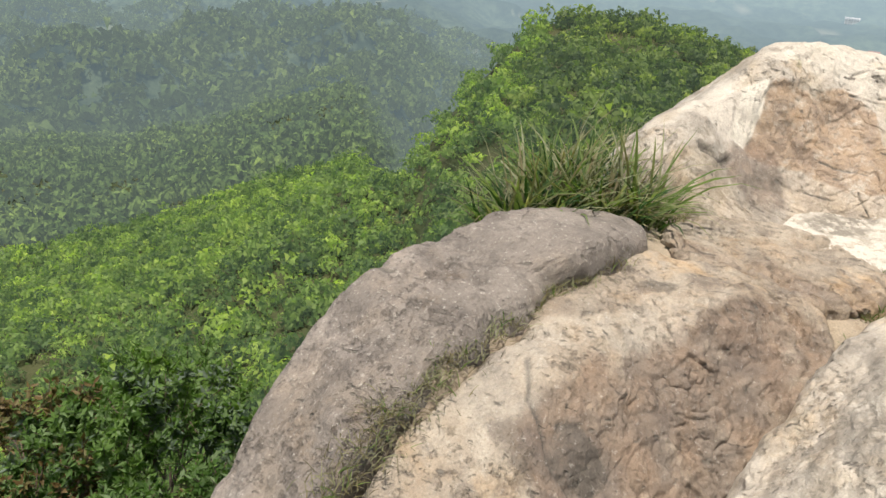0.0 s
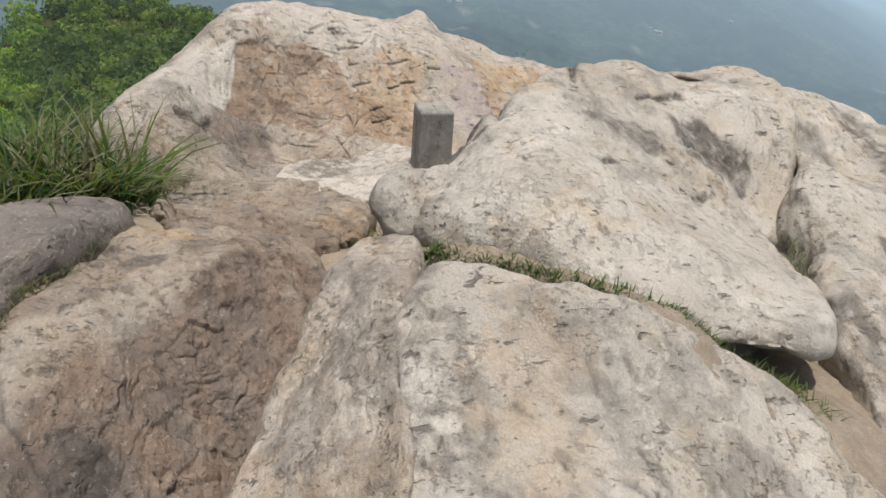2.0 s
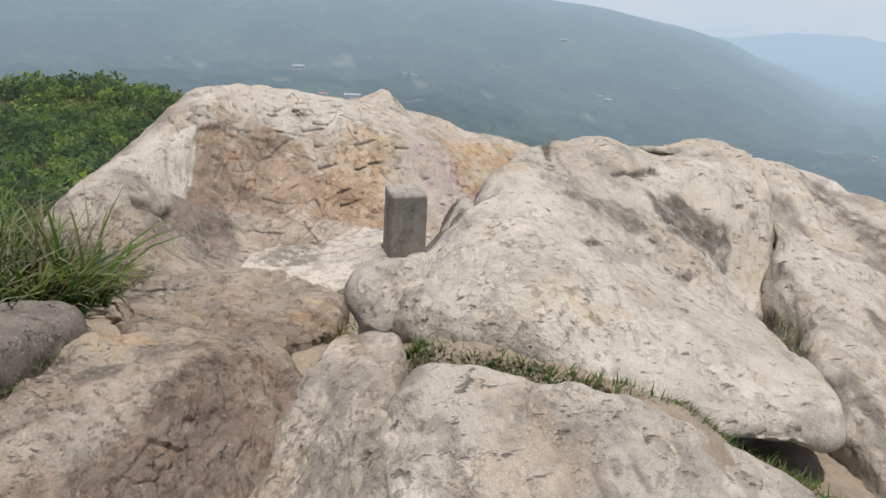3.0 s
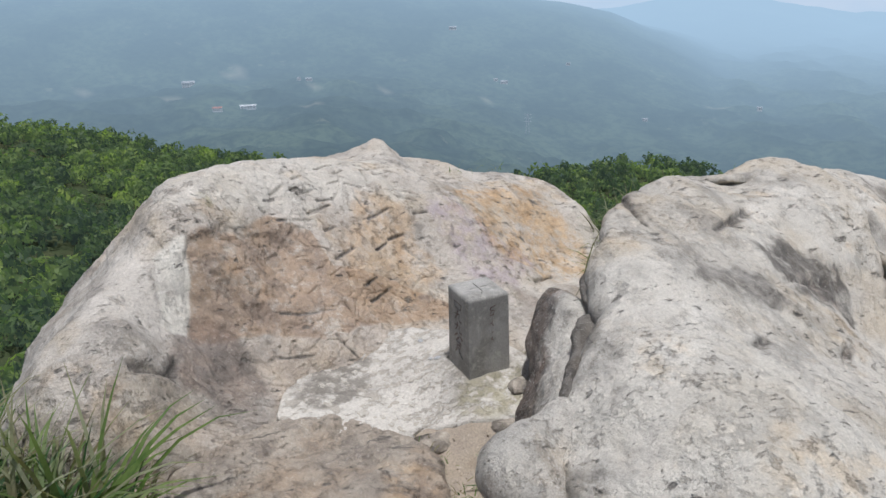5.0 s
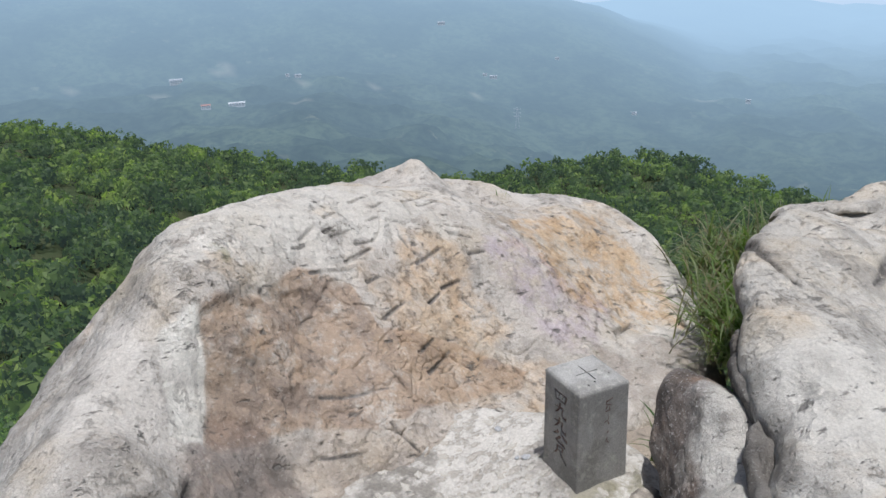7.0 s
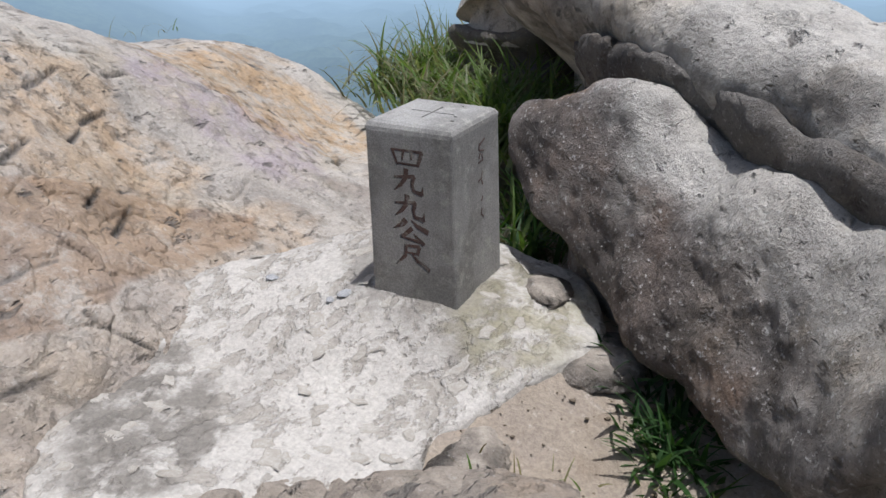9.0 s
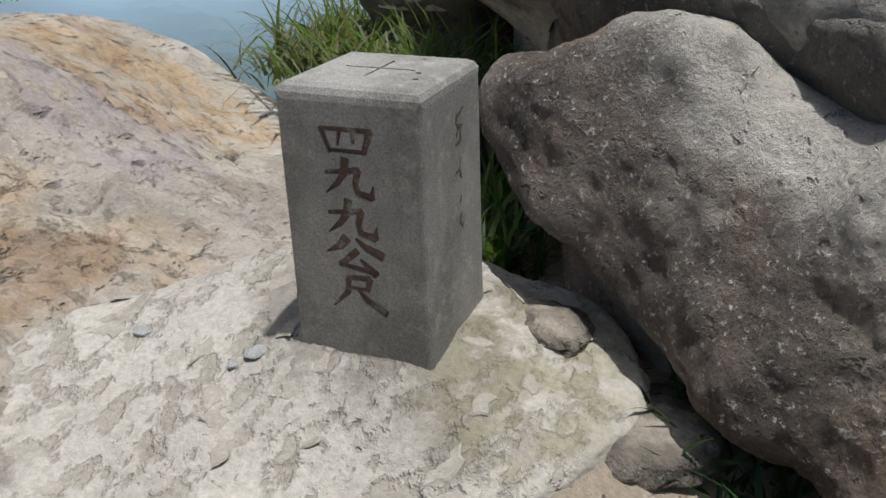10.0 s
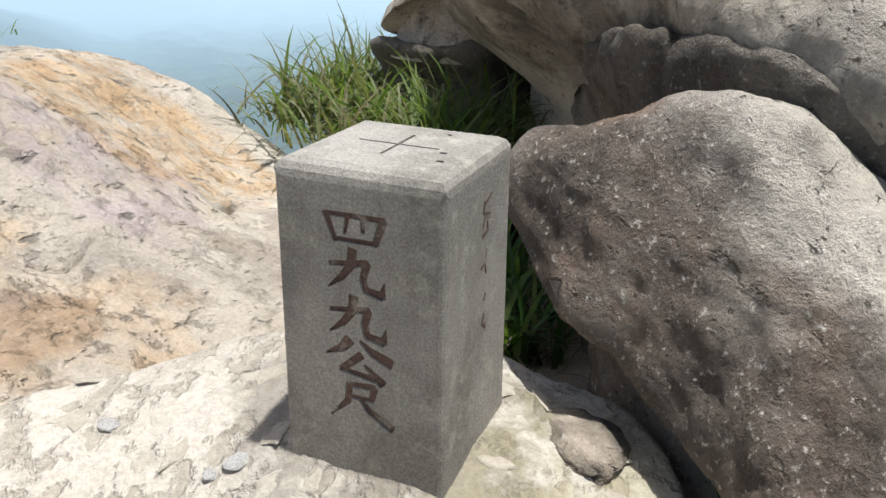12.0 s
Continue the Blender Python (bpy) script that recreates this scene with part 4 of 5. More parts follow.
boulder("split_ridge_rock", "narrow pale grey ridge of split rock", (1.55, -0.6),
        [(1.0, -0.47), (1.05, -0.33), (1.2, -0.29), (1.35, -0.36), (1.5, -0.43), (1.8, -0.49), (2.3, -0.58), (2.75, -0.75), (2.5, -1.02), (1.95, -0.93), (1.69, -0.83), (1.43, -0.73), (1.28, -0.65), (1.13, -0.55)],
        [(1.05, -0.42, 0.17), (1.15, -0.32, 0.19), (1.3, -0.48, 0.17), (1.6, -0.5, 0.15), (1.92, -0.55, 0.07), (1.5, -0.68, 0.02), (2.5, -0.8, -0.12)],
        CARVED_ROCK, edge=0.055, flare=0.05, seed=4, stains=ridge_stains, turn=360, rings=90, base=-0.8)

def slope_stains(p):
    s, t = np.zeros((len(p), 4)), np.zeros((len(p), 4))
    s[:, 3] = np.maximum(0.45 * region(p, [(1.38, -0.36), (1.5, -0.33), (2.1, -0.35), (2.6, -0.45), (2.5, -0.55), (1.9, -0.48)], 52, 0.25), 0.35 * region(p, [(1.8, 0.15), (1.75, 0.4), (2.0, 0.5), (2.4, 0.4), (2.3, 0.1)], 53, 0.35))
    t[:, 0] = 0.35 * region(p, [(1.55, -0.2), (1.65, 0.0), (2.2, 0.0), (2.3, -0.25), (1.9, -0.3)], 54, 0.12)
    return s, t


SCOOPS = [(1.834, 0.02, 1.922, 0.026), (1.842, 0.073, 1.857, 0.071), (1.844, 0.128, 1.894, 0.145), (2.066, -0.131, 2.108, -0.13), (2.137, 0.02, 2.188, 0.059), (2.085, 0.1, 2.15, 0.127), (2.199, 0.092, 2.236, 0.106), (1.869, 0.573, 1.944, 0.555), (2.128, 0.248, 2.201, 0.245)]
GROOVES = [(2.059, 0.165, 2.123, 0.234), (2.046, 0.355, 2.113, 0.357), (1.942, -0.206, 1.967, -0.168), (2.057, -0.07, 2.007, -0.076), (2.136, -0.131, 2.189, -0.106), (1.926, -0.335, 1.948, -0.311), (1.991, 0.057, 2.061, 0.048), (1.901, 0.278, 1.966, 0.286)]
boulder("sloping_boulder", "large cream boulder sloping down with grey streaks", (2.1, 0.05),
        [(1.37, -0.35), (1.47, -0.21), (1.58, -0.05), (1.65, 0.12), (1.67, 0.36), (1.71, 0.55), (1.8, 0.69), (2.02, 0.77), (2.6, 0.87), (3.05, 0.4), (3.05, -0.35), (2.6, -0.56), (2.03, -0.5), (1.62, -0.43)],
        [(1.46, -0.28, 0.288), (1.64, -0.15, 0.264), (1.82, -0.09, 0.157), (1.92, -0.33, 0.134), (1.72, 0.48, 0.111), (1.74, 0.25, 0.2), (1.65, 0.15, 0.308), (1.88, 0.57, 0.02), (2.3, 0.2, -0.075), (2.6, -0.2, -0.141), (2.1, 0.6, -0.085)],
        PALE_ROCK, edge=0.09, flare=0.06, seed=5, stains=slope_stains, turn=420, rings=120, base=-0.8,
        cuts=[(SCOOPS, 0.014, 0.011, 0.3), (GROOVES, 0.009, 0.007, 0.22)])

def red_stains(p):
    s, t = np.zeros((len(p), 4)), np.zeros((len(p), 4))
    t[:, 1] = 0.72 * region(p, [(0.96, -0.84), (1.21, -1.02), (1.39, -1.19), (1.56, -1.32), (1.72, -1.40), (2.5, -1.3), (2.2, -0.8), (1.4, -0.5), (0.95, -0.5)], 22, 0.05)
    t[:, 0] = np.maximum(0.6 * region(p, [(0.75, -1.1), (0.85, -1.25), (1.0, -1.15), (0.9, -0.95)], 23, 0.05), 0.5 * region(p, [(1.2, -0.66), (1.6, -0.85), (1.7, -0.95), (1.7, -0.7)], 24, 0.05))
    s[:, 2] = 0.25 * region(p, [(1.0, -0.9), (1.25, -1.03), (1.6, -1.33), (2.0, -1.5), (1.8, -1.6), (1.2, -1.2)], 25, 0.06)
    s[:, 3] = np.maximum(0.6 * region(p, [(1.18, -1.225), (1.05, -1.185), (1.045, -1.10), (1.13, -1.11)], 26, 0.012, 0.01), 0.9 * region(p, [(1.838, -1.338), (1.785, -1.32), (1.742, -1.282), (1.745, -1.218), (1.767, -1.164), (1.841, -1.198), (1.882, -1.281), (1.872, -1.323)], 27, 0.006, 0.008))
    return s, t


LEDGES = [(1.197, -0.878, 1.123, -0.757), (1.601, -1.158, 1.523, -1.074), (1.49, -1.045, 1.42, -0.951), (1.511, -0.968, 1.415, -0.797), (2.01, -1.488, 1.966, -1.319), (1.955, -1.32, 1.896, -1.182), (1.77, -1.09, 1.66, -0.94), (1.517, -1.184, 1.62, -1.172), (1.33, -1.03, 1.45, -1.10), (1.457, -0.868, 1.397, -0.725)]
boulder("red_faced_rock", "brown rock with a pale crest and reddish broken face", (1.45, -1.15),
        [(0.84, -1.24), (0.77, -1.03), (0.79, -0.82), (0.81, -0.63), (0.9, -0.55), (1.13, -0.60), (1.43, -0.68), (1.63, -0.78), (2.2, -0.95), (2.7, -1.2), (2.55, -1.6), (2.2, -1.75), (2.0, -1.68), (1.77, -1.6), (1.56, -1.5), (1.3, -1.42), (1.06, -1.3)],
        [(0.8, -1.07, 0.11), (0.92, -1.2, 0.14), (1.04, -0.89, 0.14), (1.21, -0.99, 0.135), (1.35, -1.16, 0.125), (1.59, -1.40, 0.13), (0.86, -0.64, 0.07), (2.1, -1.5, 0.0)],
        BROWN_ROCK, edge=0.05, seed=6, turn=480, rings=150, rough=1.1, base=-0.9, stains=red_stains,
        flakes=(0.10, 0.0065, lambda p: region(p, [(1.0, -0.8), (1.25, -0.96), (1.7, -1.25), (2.4, -1.3), (2.2, -0.9), (1.4, -0.6), (0.9, -0.55)], 21)),
        cuts=[([(1.66, -1.45, 1.78, -1.41), (1.78, -1.41, 1.84, -1.345), (1.84, -1.345, 1.875, -1.325), (1.875, -1.325, 1.89, -1.27), (1.89, -1.27, 1.84, -1.198), (1.785, -1.322, 1.742, -1.284)], 0.006, 0.011), (LEDGES, 0.004, 0.006, 0.2)],
        face=[(1.21, -0.99, 0.12), (1.04, -0.86, 0.13), (1.26, -0.93, 0.01), (1.57, -1.08, -0.07), (1.52, -0.9, -0.25), (1.36, -0.74, -0.12), (1.03, -0.74, 0.03), (1.74, -1.23, -0.06), (1.8, -1.35, 0.04), (1.4, -1.2, 0.12), (0.8, -0.6, 0.08)])

boulder("grey_boulder", "rounded dark grey boulder at the drop", (1.45, -1.75),
        [(2.6, -2.1), (2.3, -2.2), (2.05, -2.15), (1.82, -2.17), (1.64, -2.12), (1.44, -2.04), (1.2, -1.92), (1.0, -1.78), (0.72, -1.55), (0.58, -1.33), (0.72, -1.24), (1.06, -1.34), (1.3, -1.48), (1.56, -1.58), (1.77, -1.66), (2.0, -1.74), (2.3, -1.82)],
        [(1.82, -2.03, 0.06), (1.63, -1.94, 0.19), (1.21, -1.76, 0.24), (1.03, -1.42, 0.26), (1.12, -1.55, 0.27), (0.92, -1.32, 0.2), (0.75, -1.4, 0.19), (1.95, -1.8, 0.09), (2.08, -1.9, 0.0), (2.3, -2.0, -0.16), (1.5, -1.7, 0.2)],
        GREY_ROCK, edge=0.10, flare=0.35, seed=7, turn=400, rings=100, base=-2.2)

def step_stains(p):
    s, t = np.zeros((len(p), 4)), np.zeros((len(p), 4))
    t[:, 1] = 0.45 * region(p, [(0.5, -1.15), (0.62, -0.95), (0.6, -0.6), (0.45, -0.42), (0.75, -0.45), (0.85, -0.8), (0.75, -1.1)], 75, 0.05)
    t[:, 0] = 0.55 * region(p, [(0.3, -0.5), (0.5, -0.36), (0.72, -0.45), (0.6, -0.62)], 76, 0.05)
    s[:, 3] = 0.3 * region(p, [(0.1, -1.0), (0.3, -0.8), (0.5, -0.9), (0.4, -1.15)], 77, 0.08)
    return s, t


boulder("step_rock", "low brown rock step below the carved boulder", (0.35, -0.72),
        [(0.08, -0.42), (0.45, -0.36), (0.72, -0.5), (0.82, -0.75), (0.76, -1.08), (0.45, -1.2), (0.12, -1.0), (-0.05, -0.68)],
        [(0.52, -1.0, 0.06), (0.15, -0.73, -0.03), (0.1, -0.5, -0.05), (0.5, -0.45, -0.02), (0.7, -0.75, 0.02)],
        BROWN_ROCK, edge=0.028, flare=0.05, rough=1.3, seed=8, turn=300, rings=80, base=-0.8, stains=step_stains, flakes=(0.14, 0.008, lambda p: 0 * p[:, 0] + 0.8))

def far_stains(p):
    s, t = np.zeros((len(p), 4)), np.zeros((len(p), 4))
    s[:, 3] = 0.75 * smooth(-0.1, 0.5, fbm(p * np.array([2.2, 5.0, 3.0]), 4, 71))
    return s, t


boulder("far_side_rock", "long weathered rock beyond the pale boulder", (1.0, 2.1),
        [(-0.62, 2.15), (-0.1, 1.98), (0.2, 1.85), (0.75, 1.6), (1.2, 1.36), (1.7, 1.15), (2.1, 0.95), (2.6, 1), (2.8, 1.8), (1.6, 2.7), (0.3, 3.1), (-0.75, 2.75)],
        [(0, 2.3, -0.03), (0.36, 2, 0.06), (0.8, 1.9, -0.12), (1.23, 1.47, -0.09), (2, 1.2, -0.308), (1.5, 2.3, -0.267), (0.2, 2.8, 0.036), (-0.3, 2.3, 0.158), (-0.45, 2.6, 0.125), (0.7, 2.4, -0.12)],
        PALE_ROCK, edge=0.12, seed=9, turn=320, rings=90, stains=far_stains, rough=1.3)

def mortar_stains(p):
    s, t = np.zeros((len(p), 4)), np.zeros((len(p), 4))
    s[:, 3] = np.maximum.reduce([0.9 * region(p, [(-0.4, -0.45), (-0.3, -0.3), (-0.1, -0.4), (-0.05, -0.55), (-0.2, -0.65)], 31, 0.06), 0.7 * region(p, [(-0.12, -0.13), (-0.17, -0.02), (-0.06, 0.1), (0.12, 0.12), (0.2, -0.05), (0.1, -0.13)], 32, 0.04)])
    t[:, 2] = 0.5 * region(p, [(0.08, -0.1), (0.08, 0.14), (0.25, 0.1), (0.26, -0.1), (0.15, -0.16)], 33, 0.03)
    return s, t


mortar_bed = boulder("mortar_bed", "pale chipped mortar bed round the marker stone", (-0.12, -0.25),
        [(0.31, 0.03), (0.30, -0.06), (0.23, -0.16), (0.16, -0.28), (0.10, -0.46), (0.04, -0.6), (-0.08, -0.72), (-0.25, -0.66), (-0.38, -0.5), (-0.48, -0.3), (-0.46, -0.12), (-0.32, 0.03), (-0.1, 0.13), (0.08, 0.18), (0.2, 0.17), (0.27, 0.11)],
        [(0.0, 0.0, 0.02), (0.1, -0.09, 0.0), (-0.09, -0.09, 0.0), (0.06, -0.2, -0.06), (-0.2, -0.12, -0.01), (-0.15, -0.3, -0.07), (-0.38, -0.2, -0.03), (-0.19, -0.56, -0.05), (-0.05, -0.54, -0.06), (0.17, -0.05, 0.0), (0.1, 0.1, 0.0), (0.27, -0.02, -0.02), (0.22, 0.12, -0.005), (0.25, -0.1, -0.03)],
        MORTAR, edge=0.022, flare=0.05, seed=10, turn=400, rings=130, rough=0.55, stains=mortar_stains, flakes=(0.035, 0.0022, lambda p: 0 * p[:, 0] + 0.7), base=-0.5, rock_kind="mortar bed", group="")

def mortar_flakes():
    """Thin raised flakes of the mortar skin, one by one on the bed."""
    g = random.Random(8)
    tree = BVHTree.FromPolygons([v.co for v in mortar_bed.data.vertices], [p.vertices for p in mortar_bed.data.polygons])
    shapes = []
    for k in range(6):
        bm = bmesh.new()
        n = 11
        rad = [1 + 0.35 * g.uniform(-1, 1) for _ in range(n)]
        low = [bm.verts.new((rad[q] * math.cos(q * 2 * math.pi / n), 0.62 * rad[q] * math.sin(q * 2 * math.pi / n), -0.25)) for q in range(n)]
        top = [bm.verts.new((v.co.x * 0.84 + g.uniform(-0.04, 0.04), v.co.y * 0.84, 0.10 + g.uniform(-0.04, 0.04))) for v in low]
        bm.faces.new(top)
        for q in range(n):
            bm.faces.new((low[q], low[(q + 1) % n], top[(q + 1) % n], top[q]))
        me = bpy.data.meshes.new("mortar_flake")
        bm.to_mesh(me)
        bm.free()
        me.materials.append(FLAKE)
        shapes.append(me)
    made = 0
    while made < 90:
        x, y = g.uniform(-0.45, 0.28), g.uniform(-0.66, 0.12)
        hit, normal, _, _ = tree.ray_cast(Vector((x, y, 1)), Vector((0, 0, -1)))
        if hit is None or normal.z < 0.8 or (abs(x) < 0.1 and abs(y) < 0.1):
            continue
        s = g.uniform(0.009, 0.026)
        ob = new("mortar_flake", shapes[made % 6])
        ob.parent = mortar_bed
        ob.matrix_world = Matrix.Translation(hit) @ normal.to_track_quat("Z", "Y").to_matrix().to_4x4() @ Matrix.Rotation(0.6 + g.gauss(0, 0.6), 4, "Z") @ Matrix.Diagonal((s, s, 0.0045, 1))
        made += 1


mortar_flakes()

# soil and bedrock that fill the hollows between the boulders
soil_height = sheet([(0.3, -0.05, -0.06), (0.24, -0.1, -0.03), (0.25, -0.25, -0.10), (0.5, -0.3, -0.15), (0.0, -0.4, -0.12), (0.5, -0.43, -0.1), (1.0, -0.6, -0.1), (1.5, -0.85, -0.7), (2.0, -1.0, -0.8), (1.2, -0.25, 0.17), (1.45, 0.05, 0.215), (1.56, 0.22, 0.205), (1.62, 0.4, 0.15), (1.7, 0.62, 0.0), (1.4, 0.5, -0.08), (1.78, 0.9, -0.14), (1.5, -1.55, 0.12), (0.95, -1.33, 0.12), (1.2, -1.42, 0.14), (1.8, -1.66, 0.08), (1.2, -1.8, -0.1), (2.1, -1.75, -0.06), (0.2, 0.2, -0.07), (0.1, 0.4, -0.12), (-0.4, 0.9, -0.25), (2.6, -1, -0.8), (3.6, -1, -0.6), (0.3, -1.4, 0.0), (1.0, 1.6, -0.35), (-1, 0, -0.6), (2.5, 0.9, -0.4)])


def soil_patch():
    n = 210
    u = np.linspace(-1.2, 1.2, n)
    x, y = [a.ravel() for a in np.meshgrid(1.1 + u * 1.9, -0.25 + u * 1.55, indexing="ij")]
    p = np.c_[x, y, 0 * x]
    z = soil_height(x, y) + 0.012 * fbm(p * 7, 4, 3) + 0.004 * fbm(p * 40, 3, 4)
    d = np.maximum(np.hypot((x - 1.1) / 2.2, (y + 0.25) / 1.8) - 0.86, 0)
    z = z - 9 * d * d - 0.8 * d
    i, j = np.meshgrid(np.arange(n - 1), np.arange(n - 1), indexing="ij")
    a = i * n + j
    f = np.stack([a, a + n, a + n + 1, a + 1], -1).reshape(-1, 4)
    me = mesh_from("soil", np.c_[x, y, z], f, SOIL)
    # Browner soil towards +x, with shade below the undercut tip put into its colour.
    brown_and_shade = 0.3 * smooth(0.75, 1.0, x + 0.15 * vnoise(p * 5, 77))
    at = me.attributes.new("stain", "FLOAT_COLOR", "POINT")
    at.data.foreach_set("color", np.stack([0 * x, 0 * x, 0 * x, brown_and_shade], -1).astype(np.float32).ravel())
    return tagged(new("soil", me), "sandy brown soil filling the hollows between rocks", "soil", kind="structure")


soil_patch()


# ---- marker stone ----
W, D, TOP = 0.16, 0.155, 0.311


GLYPHS = (("四", 0.257, 0.056, 0.026), ("九", 0.218, 0.054, 0.042), ("九", 0.174, 0.056, 0.042), ("公", 0.1325, 0.064, 0.039), ("尺", 0.088, 0.060, 0.041))


STROKE_SETS = {
    "四": ((-0.5, 0.46, -0.34, -0.5, 0.10, 0.08), (-0.46, 0.42, 0.5, 0.44, 0.07, 0.09), (0.48, 0.46, 0.33, -0.46, 0.13, 0.09), (-0.34, -0.42, 0.33, -0.40, 0.07, 0.08), (-0.12, 0.4, -0.18, -0.2, 0.08, 0.05), (0.14, 0.4, 0.13, -0.08, 0.08, 0.07)),
    "九": ((-0.05, 0.5, -0.10, 0.1, 0.15, 0.13), (-0.10, 0.12, -0.28, -0.2, 0.13, 0.10), (-0.28, -0.18, -0.5, -0.42, 0.10, 0.03), (-0.48, 0.10, 0.22, 0.23, 0.07, 0.12), (0.2, 0.24, 0.12, -0.14, 0.13, 0.11), (0.12, -0.1, 0.17, -0.38, 0.11, 0.12), (0.14, -0.36, 0.46, -0.44, 0.12, 0.15), (0.45, -0.46, 0.5, -0.14, 0.13, 0.03)),
    "公": ((-0.12, 0.5, -0.26, 0.22, 0.15, 0.12), (-0.25, 0.24, -0.5, 0.02, 0.12, 0.03), (0.04, 0.5, 0.24, 0.24, 0.05, 0.13), (0.22, 0.27, 0.52, 0.08, 0.13, 0.16), (0.06, 0.16, -0.28, -0.34, 0.11, 0.09), (-0.3, -0.32, 0.26, -0.42, 0.08, 0.10), (0.1, -0.1, 0.38, -0.5, 0.05, 0.15)),
    "尺": ((-0.2, 0.42, 0.27, 0.48, 0.08, 0.11), (0.26, 0.48, 0.2, 0.1, 0.12, 0.08), (-0.16, 0.13, 0.22, 0.14, 0.07, 0.07), (-0.16, 0.46, -0.2, -0.05, 0.10, 0.10), (-0.2, -0.02, -0.5, -0.48, 0.10, 0.03), (0.0, 0.12, 0.2, -0.2, 0.06, 0.12), (0.18, -0.17, 0.56, -0.48, 0.12, 0.15)),
}


def stroke_mesh(q, x, z, wide, high, y0, y1):
    """One straight engraved stroke as a solid bar from y0 to y1; q in units of the character."""
    a, b = Vector((x + q[0] * wide, 0, z + q[1] * high)), Vector((x + q[2] * wide, 0, z + q[3] * high))
    d = (b - a).normalized()
    side, tail = Vector((-d.z, 0, d.x)) * q[4] * wide * 0.6, Vector((-d.z, 0, d.x)) * q[5] * wide * 0.6
    bm = bmesh.new()
    ring = [a - side * 0.7 - d * 0.0008, a - side, b - tail, b - tail * 0.5 + d * 0.0012, b + tail * 0.5 + d * 0.0012, b + tail, a + side, a + side * 0.7 - d * 0.0008]
    lo = [bm.verts.new((c.x, y0, c.z)) for c in ring]
    hi = [bm.verts.new((c.x, y1, c.z)) for c in ring]
    bm.faces.new(lo)
    bm.faces.new(hi[::-1])
    n = len(ring)
    for k in range(n):
        bm.faces.new((lo[k], hi[k], hi[(k + 1) % n], lo[(k + 1) % n]))
    bmesh.ops.recalc_face_normals(bm, faces=bm.faces)
    me = bpy.data.meshes.new("stroke")
    bm.to_mesh(me)
    bm.free()
    return me


def marker_stone():
    root = thing("marker_stone", "grey cast stone survey pillar with engraved characters", "marker stone")
    bm = bmesh.new()
    bmesh.ops.create_cube(bm, size=1)
    for v in bm.verts:
        k = 1.0 if v.co.z > 0 else 1.05
        v.co = (v.co.x * W * k, v.co.y * D * k, TOP if v.co.z > 0 else -0.10)
    top = [e for e in bm.edges if all(v.co.z > 0.2 for v in e.verts)]
    bmesh.ops.bevel(bm, geom=top, offset=0.017, segments=4, profile=0.55, affect="EDGES")
    tall = [e for e in bm.edges if abs(e.verts[0].co.z - e.verts[1].co.z) > 0.2]
    bmesh.ops.bevel(bm, geom=tall, offset=0.006, segments=3, profile=0.5, affect="EDGES")
    body = part("pillar", bm, CONCRETE, root)
    cutters = []

    def box(x0, x1, y0, y1, z0, z1):
        b = bmesh.new()
        bmesh.ops.create_cube(b, size=1)
        for v in b.verts:
            v.co = (x1 if v.co.x > 0 else x0, y1 if v.co.y > 0 else y0, z1 if v.co.z > 0 else z0)
        me = bpy.data.meshes.new("cutter")
        b.to_mesh(me)
        b.free()
        cutters.append(me)

    box(-0.040, 0.040, -0.0016, 0.0016, TOP - 0.004, TOP + 0.01)
    box(-0.0016, 0.0016, -0.034, 0.034, TOP - 0.004, TOP + 0.01)
    box(0.044, 0.051, -0.012, -0.007, TOP - 0.004, TOP + 0.01)
    box(0.052, 0.058, -0.036, -0.031, TOP - 0.004, TOP + 0.01)
    box(0.026, 0.031, 0.047, 0.051, TOP - 0.004, TOP + 0.01)
    for ch, z, wide, high in GLYPHS:
        face = -D / 2 * (1 + 0.05 * (TOP - z) / (TOP + 0.1))
        for k, q in enumerate(STROKE_SETS[ch]):
            cutters.append(stroke_mesh(q, -0.002, z, wide, high, face - 0.006, face + 0.0034 + 0.0001 * k))
    for me in cutters:
        cutter = new("cutter", me)
        boo = body.modifiers.new("cut", "BOOLEAN")
        boo.object, boo.operation, boo.solver = cutter, "DIFFERENCE", "EXACT"
        boo.use_self = True
        bpy.context.view_layer.update()
        done = bpy.data.meshes.new_from_object(body.evaluated_get(bpy.context.evaluated_depsgraph_get()))
        body.modifiers.remove(boo)
        if len(done.polygons) > len(body.data.polygons):
            body.data = done
        bpy.data.objects.remove(cutter)
    for ch, z, wide, high in GLYPHS:
        face = -D / 2 * (1 + 0.05 * (TOP - z) / (TOP + 0.1))
        bm = bmesh.new()
        for k, q in enumerate(STROKE_SETS[ch]):
            bm.from_mesh(stroke_mesh(q, -0.002, z, wide * 1.01, high * 1.01, face + 0.0022 + 0.0001 * k, face + 0.0045))
        part("character", bm, ENGRAVED, root, "engraved red-brown character")
    marks = [(0.268, 0.006, 0.018, 20), (0.262, -0.004, 0.012, 80), (0.254, 0.004, 0.016, -15), (0.247, -0.003, 0.010, 60), (0.242, 0.006, 0.012, 100), (0.237, 0.0, 0.014, 10),
             (0.214, 0.004, 0.012, 75), (0.207, -0.002, 0.014, 15), (0.200, 0.004, 0.010, 110), (0.172, 0.003, 0.008, 60), (0.150, 0.0, 0.012, 70), (0.142, 0.004, 0.008, 120)]
    for z, y, long_, turn in marks:
        bm = bmesh.new()
        bmesh.ops.create_cube(bm, size=1)
        x = W / 2 * (1 + 0.05 * (TOP - z) / (TOP + 0.1))
        c, sn = math.cos(radians(turn)), math.sin(radians(turn))
